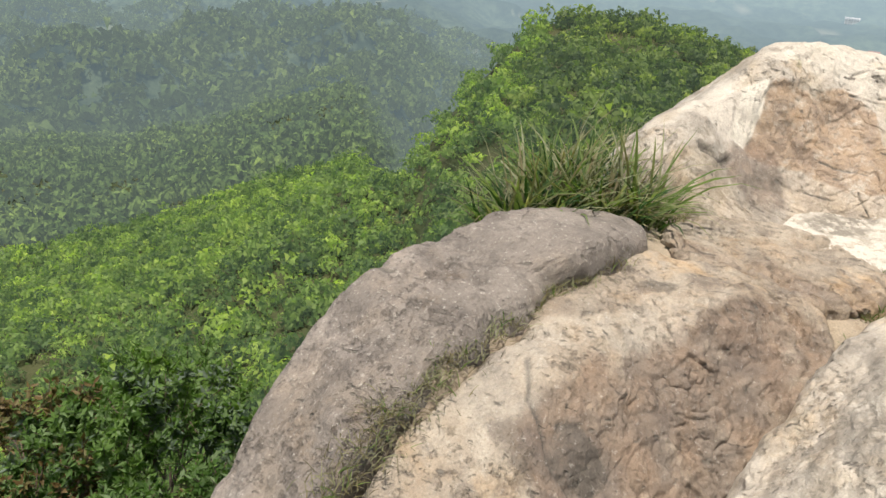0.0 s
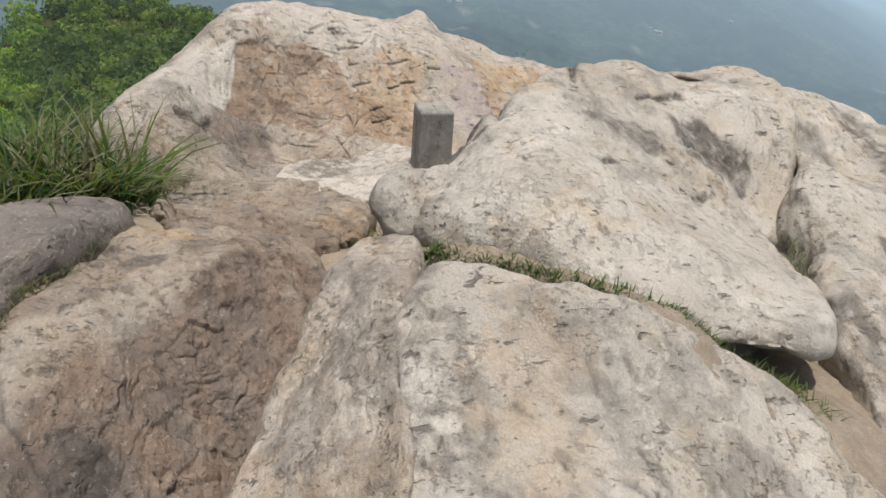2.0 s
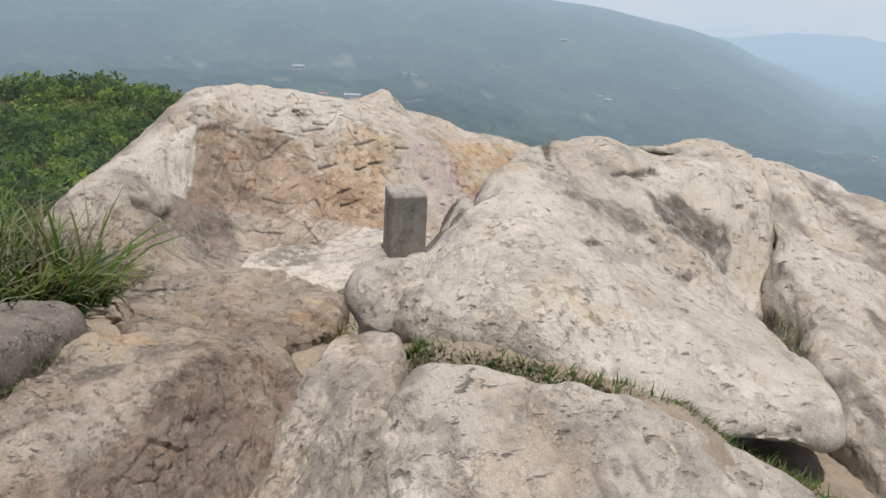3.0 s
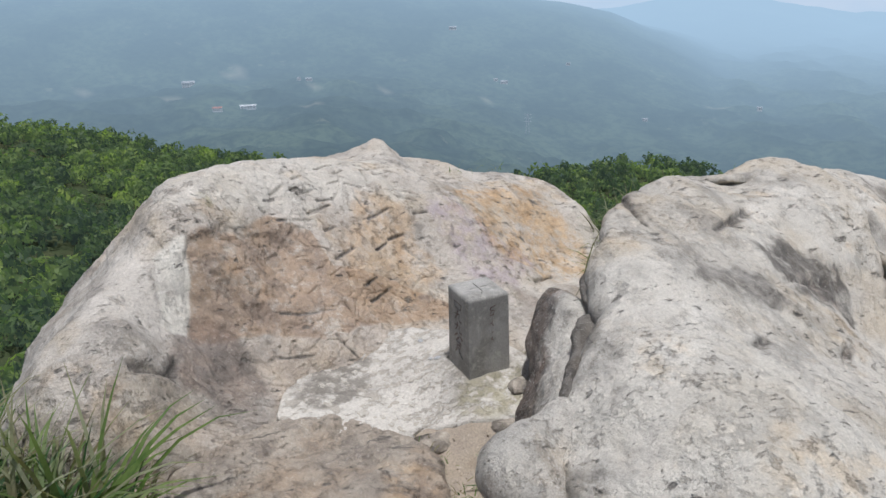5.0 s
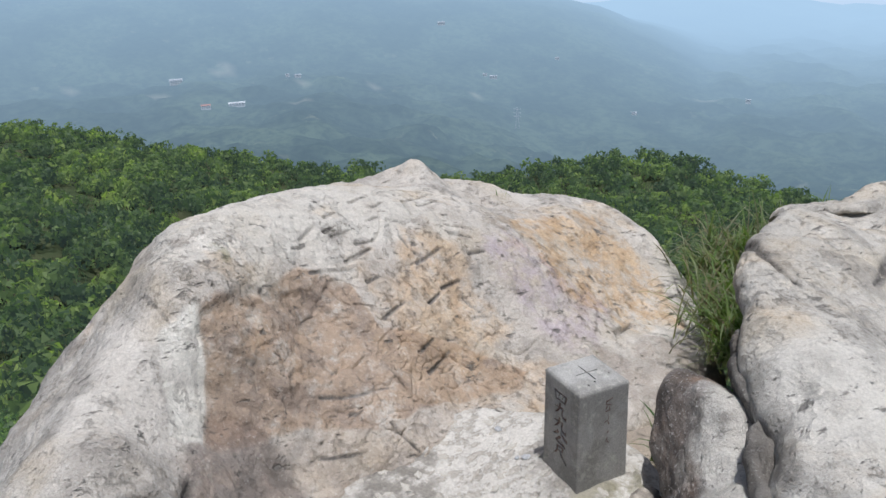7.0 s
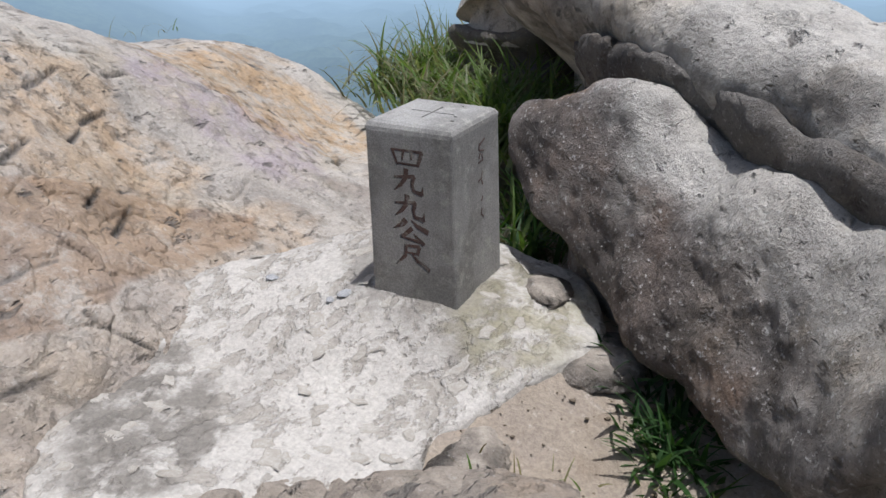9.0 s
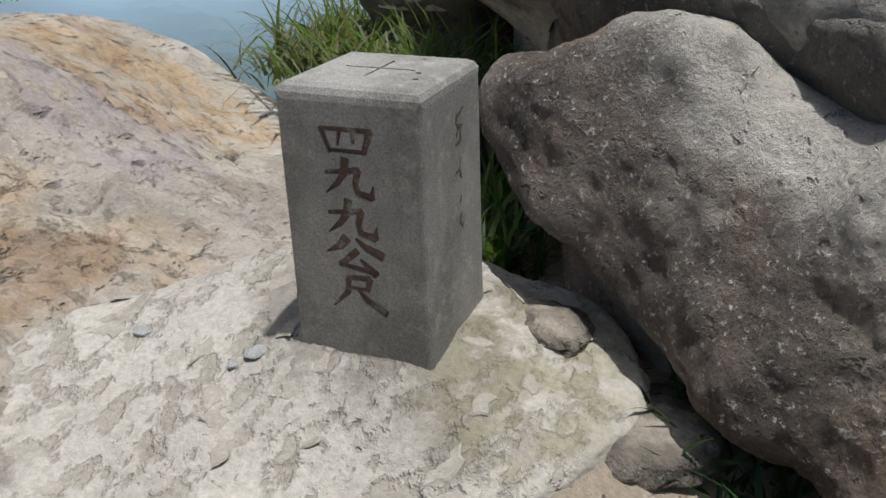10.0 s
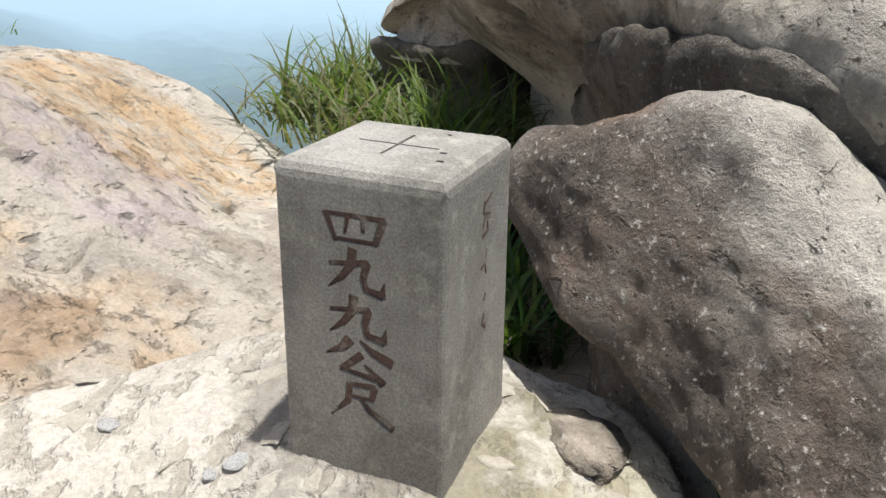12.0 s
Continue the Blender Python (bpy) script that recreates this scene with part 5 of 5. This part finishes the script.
        for v in bm.verts:
            u, w = v.co.y * long_, v.co.z * 0.0026
            v.co = (x + v.co.x * 0.0012, 0.010 + y + u * c - w * sn, z + u * sn + w * c)
        part("faded_mark", bm, ENGRAVED, root, "worn illegible engraving")
    return root


marker_stone()


# ---- small stones by the marker ----
SMALL_STONE = rock_material("tan pebble stone", (0.54, 0.475, 0.39), (0.47, 0.405, 0.325), (0.29, 0.25, 0.2), 0.45)


def stone(label, at, size, material, seed):
    bm = bmesh.new()
    bmesh.ops.create_icosphere(bm, subdivisions=4, radius=1.0)
    v = np.array([q.co for q in bm.verts])
    k = 1 + 0.16 * fbm(v * 1.3 + seed, 3, seed) + 0.05 * fbm(v * 5, 3, seed + 1)
    for q, c in zip(bm.verts, v * k[:, None] * size):
        q.co = c
    for f in bm.faces:
        f.smooth = True
    me = bpy.data.meshes.new("stone")
    bm.to_mesh(me)
    bm.free()
    me.materials.append(material)
    ob = new("stone", me)
    ob.matrix_world = pose(*at, 0, 0, 40 * seed)
    return tagged(ob, label, "stone", "stones round the marker")


stone("small rounded tan stone set in the mortar", (0.178, 0.07, -0.004), (0.058, 0.04, 0.020), SMALL_STONE, 3)
stone("half-buried brown stone beside the mortar", (0.285, -0.01, -0.064), (0.10, 0.085, 0.032), SMALL_STONE, 4)
stone("low tan stone at the mortar edge", (0.25, -0.12, -0.096), (0.10, 0.07, 0.026), SMALL_STONE, 5)
stone("flat tan stone sunk in the sandy soil", (0.212, -0.275, -0.105), (0.085, 0.06, 0.03), SMALL_STONE, 7)
stone("grey stone in the hollow by the slab", (0.535, -0.17, -0.16), (0.09, 0.06, 0.04), GREY_ROCK, 6)
CHIP = concrete_material("pale slate chip", (0.36, 0.36, 0.355), (0.30, 0.30, 0.295))
bed = BVHTree.FromPolygons([v.co for v in mortar_bed.data.vertices], [p.vertices for p in mortar_bed.data.polygons])
for n, (x, y, a) in enumerate(((-0.125, -0.105, 0.016), (-0.145, -0.125, 0.010), (-0.30, -0.10, 0.015))):
    hit = bed.ray_cast(Vector((x, y, 1)), Vector((0, 0, -1)))[0]
    stone("thin grey chip lying on the mortar", (x, y, hit.z + 0.0005), (a, a * 0.75, 0.0025), CHIP, 11 + n)


def gravel():
    """Fine grit lying on the sandy soil by the marker stone."""
    g = np.random.default_rng(5)
    ball = bmesh.new()
    bmesh.ops.create_icosphere(ball, subdivisions=1, radius=1.0)
    bv = np.array([v.co for v in ball.verts])
    bf = np.array([[v.index for v in f.verts] for f in ball.faces])
    ball.free()
    n = 420
    x, y = g.uniform(0.08, 0.75, n), g.uniform(-0.5, -0.05, n)
    s = g.uniform(0.001, 0.0028, n) * g.choice([1, 1, 1, 1, 2.0], n)
    z = soil_height(x, y) + 0.012 * fbm(np.c_[x, y, 0 * x] * 7, 4, 3) + 0.3 * s
    shape = bv[None] * (1 + 0.25 * g.normal(0, 1, (n, len(bv), 1))) * (s[:, None] * np.array([1.0, 0.8, 0.55]))[:, None, :]
    v = (shape + np.stack([x, y, z], -1)[:, None, :]).reshape(-1, 3)
    f = (bf[None] + (np.arange(n) * len(bv))[:, None, None]).reshape(-1, 3)
    return tagged(new("gravel", mesh_from("gravel", v, f, SOIL)), "fine tan grit scattered on sandy soil", "gravel", kind="stuff")


gravel()


# ---- plants ----
def blades(spots, count, length, width, spread, droop, seed, ground, lean=0.35):
    """Grass blades as bent, tapering ribbons: vertices and faces."""
    g = np.random.default_rng(seed)
    spots = np.array(spots, float)
    k = g.integers(0, len(spots), count)
    base = spots[k] + np.c_[g.normal(0, spread, (count, 2))]
    z0 = ground(base[:, 0], base[:, 1]) if callable(ground) else np.full(count, ground)
    a = g.uniform(0, 2 * np.pi, count)
    tilt = np.abs(g.normal(lean, 0.25, count))
    ln = length * g.uniform(0.45, 1.25, count)
    wd = width * g.uniform(0.6, 1.3, count)
    n = 6
    t = np.linspace(0, 1, n)
    bend = droop * g.uniform(0.3, 1.4, count)
    ang = tilt[:, None] + bend[:, None] * t[None, :] ** 1.5
    dr, dz = np.sin(ang), np.cos(ang)
    rr = np.cumsum(dr, 1) / n * ln[:, None]
    zz = np.cumsum(dz, 1) / n * ln[:, None]
    rr[:, 1:], zz[:, 1:] = rr[:, :-1], zz[:, :-1]
    rr[:, 0] = zz[:, 0] = 0
    px = base[:, :1] + np.cos(a)[:, None] * rr
    py = base[:, 1:] + np.sin(a)[:, None] * rr
    pz = z0[:, None] - 0.02 + zz
    twist = a + np.pi / 2 + g.normal(0, 0.5, count)
    w = wd[:, None] * (1 - t[None, :] ** 2.2) * 0.5
    ox, oy = np.cos(twist)[:, None] * w, np.sin(twist)[:, None] * w
    v = np.stack([np.stack([px - ox, py - oy, pz], -1), np.stack([px + ox, py + oy, pz + 0.3 * w], -1)], 2).reshape(-1, 3)
    i = (np.arange(count) * 2 * n)[:, None] + 2 * np.arange(n - 1)[None, :]
    f = np.stack([i, i + 1, i + 3, i + 2], -1).reshape(-1, 4)
    return v, f


def tuft(name, label, spots, mixes, ground, seed, category="grass tuft", group="grass tufts in the rock cracks"):
    """A tuft of grass: one part for each kind of blade. mixes: (part name, material, count, length, width, spread, droop, lean)."""
    x, y = np.mean(spots, 0)
    root = thing(name, label, category, group, (0, 0, 0))
    for n, (pn, mat, count, length, width, spread, droop, lean) in enumerate(mixes):
        v, f = blades(spots, count, length, width, spread, droop, seed + 7 * n, ground, lean)
        tagged(part(pn, mesh_from(pn, v, f, mat), None, root), kind="stuff")
    return root


def on_soil(x, y):
    return soil_height(x, y)


tuft("grass_tuft", "big bushy tuft of long green and straw grass", [(0.66, -1.78), (0.58, -1.68), (0.5, -1.56), (0.42, -1.46), (0.36, -1.36), (0.3, -1.6), (0.2, -1.7)],
     [("green_grass", SUN_GRASS, 260, 0.58, 0.02, 0.05, 1.3, 0.5), ("dry_grass", STRAW, 420, 0.60, 0.014, 0.05, 1.4, 0.5), ("dark_grass", DARK_GRASS, 260, 0.46, 0.02, 0.06, 0.9, 0.6), ("withered_grass", WITHERED, 380, 0.34, 0.012, 0.07, 1.3, 0.6)], -0.02, 100)
tuft("grass_tuft", "sunlit tall grass tuft in the gap behind the marker stone", [(-0.62, 1.25), (-0.56, 1.15), (-0.75, 1.35), (-0.65, 1.5), (-0.85, 1.55), (-0.95, 1.6), (-1.1, 1.6), (-1.0, 1.75), (-0.5, 1.35)],
     [("green_grass", SUN_GRASS, 560, 0.36, 0.014, 0.10, 2.2, 0.5), ("dry_grass", STRAW, 700, 0.36, 0.010, 0.11, 2.2, 0.55), ("withered_grass", WITHERED, 700, 0.22, 0.007, 0.11, 2.2, 0.6)], -0.10, 200)
tuft("grass_tuft", "fresh green grass blades beside the undercut wall", [(-0.48, 1.12), (-0.53, 1.22), (-0.44, 1.04), (-0.39, 0.98), (-0.34, 0.92), (-0.46, 1.3), (-0.42, 1.2), (-0.38, 1.12)],
     [("green_grass", SUN_GRASS, 420, 0.36, 0.013, 0.05, 1.9, 0.45), ("dry_grass", STRAW, 220, 0.34, 0.009, 0.07, 2.0, 0.5)], -0.08, 240)
tuft("grass_tuft", "tall straw and green grass standing behind the gap", [(-0.98, 1.6), (-1.0, 1.8), (-0.95, 1.95), (-0.92, 1.45)],
     [("green_grass", SUN_GRASS, 110, 0.40, 0.013, 0.08, 1.6, 0.4), ("dry_grass", STRAW, 140, 0.38, 0.009, 0.09, 1.6, 0.4)], -0.08, 230)
tuft("grass_tuft", "green grass hanging in the shaded crack", [(-0.05, 0.45), (-0.1, 0.5), (-0.12, 0.62), (-0.05, 0.55), (-0.02, 0.40)],
     [("green_grass", GRASS, 50, 0.26, 0.011, 0.045, 1.8, 0.4), ("dark_grass", DARK_GRASS, 70, 0.24, 0.012, 0.04, 1.6, 0.5), ("withered_grass", WITHERED, 260, 0.16, 0.004, 0.05, 2.2, 0.8)], -0.12, 250)
tuft("sedge_tuft", "short dark green sedge at the foot of the slab", [(0.34, 0.03), (0.38, -0.02), (0.42, -0.06), (0.46, -0.1), (0.42, -0.12), (0.5, -0.13), (0.46, -0.15)],
     [("dark_grass", DARK_GRASS, 330, 0.115, 0.010, 0.026, 0.7, 0.75), ("dry_grass", DRY_GRASS, 50, 0.06, 0.003, 0.03, 1.5, 0.9)], on_soil, 300)
tuft("sedge_tuft", "few broad green blades by the slab foot", [(0.44, -0.16), (0.5, -0.19)],
     [("dark_grass", DARK_GRASS, 26, 0.12, 0.010, 0.015, 0.8, 0.7), ("green_grass", GRASS, 10, 0.10, 0.008, 0.02, 0.9, 0.8)], on_soil, 320)
tuft("grass_sprigs", "sparse dry sprigs on the sandy soil", [(0.09, -0.40), (0.13, -0.36), (0.2, -0.39), (0.26, -0.35), (0.14, -0.44), (0.3, -0.34)],
     [("green_grass", GRASS, 160, 0.055, 0.005, 0.025, 1.0, 0.8), ("dry_grass", DRY_GRASS, 160, 0.05, 0.004, 0.03, 1.2, 0.9)], on_soil, 340)


def along(points, n):
    p = np.array(points, float)
    t = np.linspace(0, len(p) - 1, n)
    return np.c_[np.interp(t, np.arange(len(p)), p[:, 0]), np.interp(t, np.arange(len(p)), p[:, 1])].tolist()


tuft("grass_strip", "strip of short dry grass between two rocks", along([(1.0, -1.33), (1.3, -1.47), (1.53, -1.57), (1.77, -1.66), (2.0, -1.72), (2.3, -1.78)], 40),
     [("green_grass", GRASS, 160, 0.065, 0.004, 0.03, 1.0, 0.75), ("dry_grass", STRAW, 960, 0.06, 0.003, 0.038, 1.2, 0.8), ("withered_grass", WITHERED, 1200, 0.05, 0.003, 0.045, 1.3, 0.9)],
     sheet([(1.0, -1.33, 0.175), (1.5, -1.57, 0.165), (2.0, -1.72, 0.09), (2.3, -1.78, 0.0), (1.2, -1.3, 0.165)]), 400)
tuft("grass_strip", "strip of short green grass under the pale boulder", along([(1.16, -0.27), (1.26, -0.19), (1.40, -0.03), (1.52, 0.12), (1.6, 0.32), (1.68, 0.5)], 40),
     [("green_grass", GRASS, 700, 0.07, 0.005, 0.026, 1.0, 0.7), ("dry_grass", DRY_GRASS, 600, 0.055, 0.004, 0.028, 1.2, 0.8), ("dark_grass", DARK_GRASS, 600, 0.06, 0.005, 0.024, 1.0, 0.7), ("withered_grass", WITHERED, 1500, 0.05, 0.004, 0.03, 1.3, 0.85)], on_soil, 430)
tuft("grass_strip", "dry grass below the undercut tip", along([(1.68, 0.62), (1.74, 0.75), (1.8, 0.85)], 12),
     [("green_grass", GRASS, 200, 0.09, 0.005, 0.04, 1.0, 0.7), ("dry_grass", DRY_GRASS, 260, 0.08, 0.003, 0.05, 1.2, 0.8)], on_soil, 460)
tuft("grass_strip", "small tufts of grass in the rock crack", along([(0.86, -0.5), (0.98, -0.52)], 6) + along([(1.25, -0.68), (1.5, -0.78)], 8),
     [("green_grass", GRASS, 120, 0.06, 0.004, 0.02, 1.0, 0.7), ("dry_grass", DRY_GRASS, 120, 0.05, 0.003, 0.02, 1.2, 0.8)], on_soil, 480)
tuft("grass_strip", "short grass at the edge of the rock step", along([(0.55, -0.3), (0.72, -0.42), (0.3, -0.36)], 10),
     [("green_grass", GRASS, 120, 0.05, 0.004, 0.03, 1.0, 0.7), ("dry_grass", DRY_GRASS, 140, 0.045, 0.003, 0.04, 1.2, 0.8)], -0.04, 500)
tuft("grass_strip", "dry grass at the foot of the carved boulder", along([(0.55, -1.22), (0.36, -1.22), (0.2, -1.15)], 10),
     [("green_grass", GRASS, 120, 0.07, 0.004, 0.03, 1.0, 0.7), ("dry_grass", DRY_GRASS, 260, 0.06, 0.003, 0.04, 1.2, 0.8)], 0.04, 520)
tuft("grass_tuft", "thin grass blades behind the boulder's crest", [(-1.9, 0.55), (-1.8, 0.75), (-1.75, 0.95), (-1.95, 0.4)],
     [("green_grass", GRASS, 14, 0.13, 0.004, 0.05, 2.2, 0.6), ("dry_grass", STRAW, 16, 0.12, 0.003, 0.05, 2.4, 0.7)], 0.19, 540)
tuft("grass_tuft", "dry grass in the crack beside the far rock", along([(0.3, 1.82), (0.7, 1.55), (1.0, 1.38)], 10),
     [("green_grass", GRASS, 90, 0.07, 0.004, 0.03, 1.0, 0.7), ("dry_grass", DRY_GRASS, 160, 0.06, 0.003, 0.04, 1.2, 0.8)], -0.12, 560)


def shrub(name, label, at, height, wide, leaves, leaf_mat, leaf_len, leaf_wide, seed, extra=None):
    """A shrub: twigs that fork from the base, and single leaves along them."""
    g = np.random.default_rng(seed)
    root = thing(name, label, "shrub", "shrubs on the slope", at)
    tips, bm_v, bm_f = [], [], []

    def twig(a, b, r0, r1):
        a, b = np.array(a), np.array(b)
        d = (b - a) / (np.linalg.norm(b - a) + 1e-9)
        u = np.cross(d, (0.3, 0.5, 0.8))
        u /= np.linalg.norm(u)
        w = np.cross(d, u)
        n = len(bm_v)
        for c, r in ((a, r0), (b, r1)):
            for k in range(5):
                q = k * 2 * np.pi / 5
                bm_v.append(c + r * (np.cos(q) * u + np.sin(q) * w))
        for k in range(5):
            bm_f.append((n + k, n + (k + 1) % 5, n + 5 + (k + 1) % 5, n + 5 + k))

    def grow(p, d, ln, r, level):
        q = p + d * ln
        twig(p, q, r, r * 0.7)
        tips.append((p, q))
        if level:
            for _ in range(g.integers(2, 4)):
                e = d + g.normal(0, 0.45, 3)
                e[2] += 0.15
                grow(q, e / np.linalg.norm(e), ln * g.uniform(0.6, 0.85), r * 0.65, level - 1)

    for _ in range(7):
        d = np.array([g.normal(0, wide), g.normal(0, wide), 1.0])
        grow(g.normal(0, 0.06, 3) * (1, 1, 0), d / np.linalg.norm(d), height * 0.34, 0.012, 4)
    part("branchwork", mesh_from("branchwork", np.array(bm_v), bm_f, BARK), None, root, "thin dark twigs")
    seg = np.array(tips[7:])
    for mat, count, share in ((leaf_mat, leaves, 1.0),) + (((extra, leaves // 4, 0.35),) if extra else ()):
        k = g.integers(int((1 - share) * len(seg)), len(seg), count)
        t = g.uniform(0, 1, (count, 1))
        c = seg[k, 0] * (1 - t) + seg[k, 1] * t
        d = g.normal(0, 1, (count, 3)) + (0, 0, 0.35)
        d /= np.linalg.norm(d, axis=1, keepdims=True)
        s = np.cross(d, g.normal(0, 1, (count, 3)) + (0, 0, 1.0))
        s /= np.linalg.norm(s, axis=1, keepdims=True)
        nn = np.cross(s, d)
        ln, wd = leaf_len * g.uniform(0.6, 1.3, (count, 1)), leaf_wide * g.uniform(0.7, 1.2, (count, 1))
        pts = [c, c + d * ln * 0.35 + s * wd * 0.5 + nn * ln * 0.05, c + d * ln, c + d * ln * 0.35 - s * wd * 0.5 + nn * ln * 0.05, c + d * ln * 0.5 - nn * ln * 0.04]
        v = np.stack(pts, 1).reshape(-1, 3)
        i = np.arange(count)[:, None] * 5
        f = np.concatenate([i + (0, 1, 4), i + (1, 2, 4), i + (2, 3, 4), i + (3, 0, 4)])
        tagged(part("foliage", mesh_from("foliage", v, f, mat), None, root), kind="stuff")
    return root


shrub("shrub", "leafy green shrub with grey-green shoots on the drop", (1.05, -3.35, -2.0), 1.05, 0.5, 9000, SHRUB_LEAF, 0.05, 0.022, 61, SILVER_LEAF)
shrub("shrub", "bright green bushy shrub beside the grey boulder", (1.5, -2.9, -1.7), 0.72, 0.5, 6000, SHRUB_LEAF, 0.045, 0.02, 62)
shrub("shrub", "rust-brown half-dry shrub on the drop", (1.45, -3.9, -2.2), 1.15, 0.45, 7000, RUSTY_LEAF, 0.045, 0.022, 63, SHRUB_LEAF)
shrub("shrub", "green shrub with narrow leaves on the slope", (0.2, -4.3, -2.9), 1.2, 0.5, 8000, SHRUB_LEAF, 0.06, 0.02, 64)


# ---- far buildings ----
def far_house(label, az, el, px, storeys, roof_mat, long_=1.6):
    """A distant building: walls with rows of windows, and a low pitched roof."""
    x, y, z, r = sight(az, el)
    wide = 0.8 * px * r / 1400
    deep, high = wide / long_, 2.9 * storeys
    root = thing("far_house", label, "building", "buildings in the valley", (x, y, z))
    root.rotation_euler = (0, 0, radians(az + 180))
    bm = bmesh.new()
    bmesh.ops.create_cube(bm, size=1)
    for v in bm.verts:
        v.co = (v.co.x * wide, v.co.y * deep, (v.co.z + 0.5) * (high + 4) - 4)
    part("wall", bm, FAR_PAINT, root)
    bm = bmesh.new()
    c = [(-wide * 0.53, -deep * 0.55, high), (wide * 0.53, -deep * 0.55, high), (wide * 0.53, deep * 0.55, high), (-wide * 0.53, deep * 0.55, high)]
    lo = [bm.verts.new(q) for q in c]
    top = [bm.verts.new((-wide * 0.53, 0, high + deep * 0.18)), bm.verts.new((wide * 0.53, 0, high + deep * 0.18))]
    for f in ((lo[0], lo[1], top[1], top[0]), (lo[2], lo[3], top[0], top[1]), (lo[1], lo[2], top[1]), (lo[3], lo[0], top[0]), (lo[3], lo[2], lo[1], lo[0])):
        bm.faces.new(f)
    part("roof", bm, roof_mat, root)
    for s in range(storeys):
        for k in range(5):
            bm = bmesh.new()
            bmesh.ops.create_cube(bm, size=1)
            for v in bm.verts:
                v.co = ((k - 2) * wide / 5.5 + v.co.x * wide * 0.09, deep / 2 + v.co.y * 0.4, 3.4 * s + 1.9 + v.co.z * 1.6)
            part("window", bm, FAR_DARK, root)
    return root


FAR_DARK = concrete_material("far dark glazing", (0.3, 0.33, 0.36), (0.26, 0.29, 0.32))
far_house("long low white shed in the hazy valley", 79.0, -10.3, 34, 2, FAR_PAINT, 2.6)
far_house("white building with a faded red roof", 81.1, -10.3, 20, 2, FAR_RED)
far_house("grey multi-storey building among the trees", 82.8, -8.6, 26, 4, FAR_TIN)
for az, el, px in ((74.6, -8.7, 14), (60.7, -9.4, 16), (64.3, -5.6, 16), (50.7, -12.0, 11), (43.2, -11.0, 10), (56.2, -8.2, 9), (61.3, -9.2, 9), (75.3, -8.6, 8)):
    far_house("small white house in the hazy valley", az, el, px, 2, FAR_TIN)


def pylon(az, el):
    x, y, z, r = sight(az, el)
    root = thing("power_pylon", "pale steel lattice power pylon in the valley", "pylon", at=(x, y, z))
    root.rotation_euler = (0, 0, radians(az))
    tall = 52 * r / 1900

    def bar(name, a, b, w):
        bm = bmesh.new()
        bmesh.ops.create_cube(bm, size=1)
        m = Vector(b) - Vector(a)
        q = m.to_track_quat("Z", "Y").to_matrix().to_4x4()
        for v in bm.verts:
            v.co = Vector(a) + q @ Vector((v.co.x * w, v.co.y * w, (v.co.z + 0.5) * m.length))
        part(name, bm, FAR_TIN, root)

    for sx in (-1, 1):
        for sy in (-1, 1):
            bar("leg", (sx * tall * 0.09, sy * tall * 0.09, 0), (sx * 0.8, sy * 0.8, tall), 0.9)
    for k in (0.62, 0.78, 0.94):
        bar("cross_arm", (-tall * 0.17, 0, tall * k), (tall * 0.17, 0, tall * k), 1.0)


pylon(59.0, -13.0)
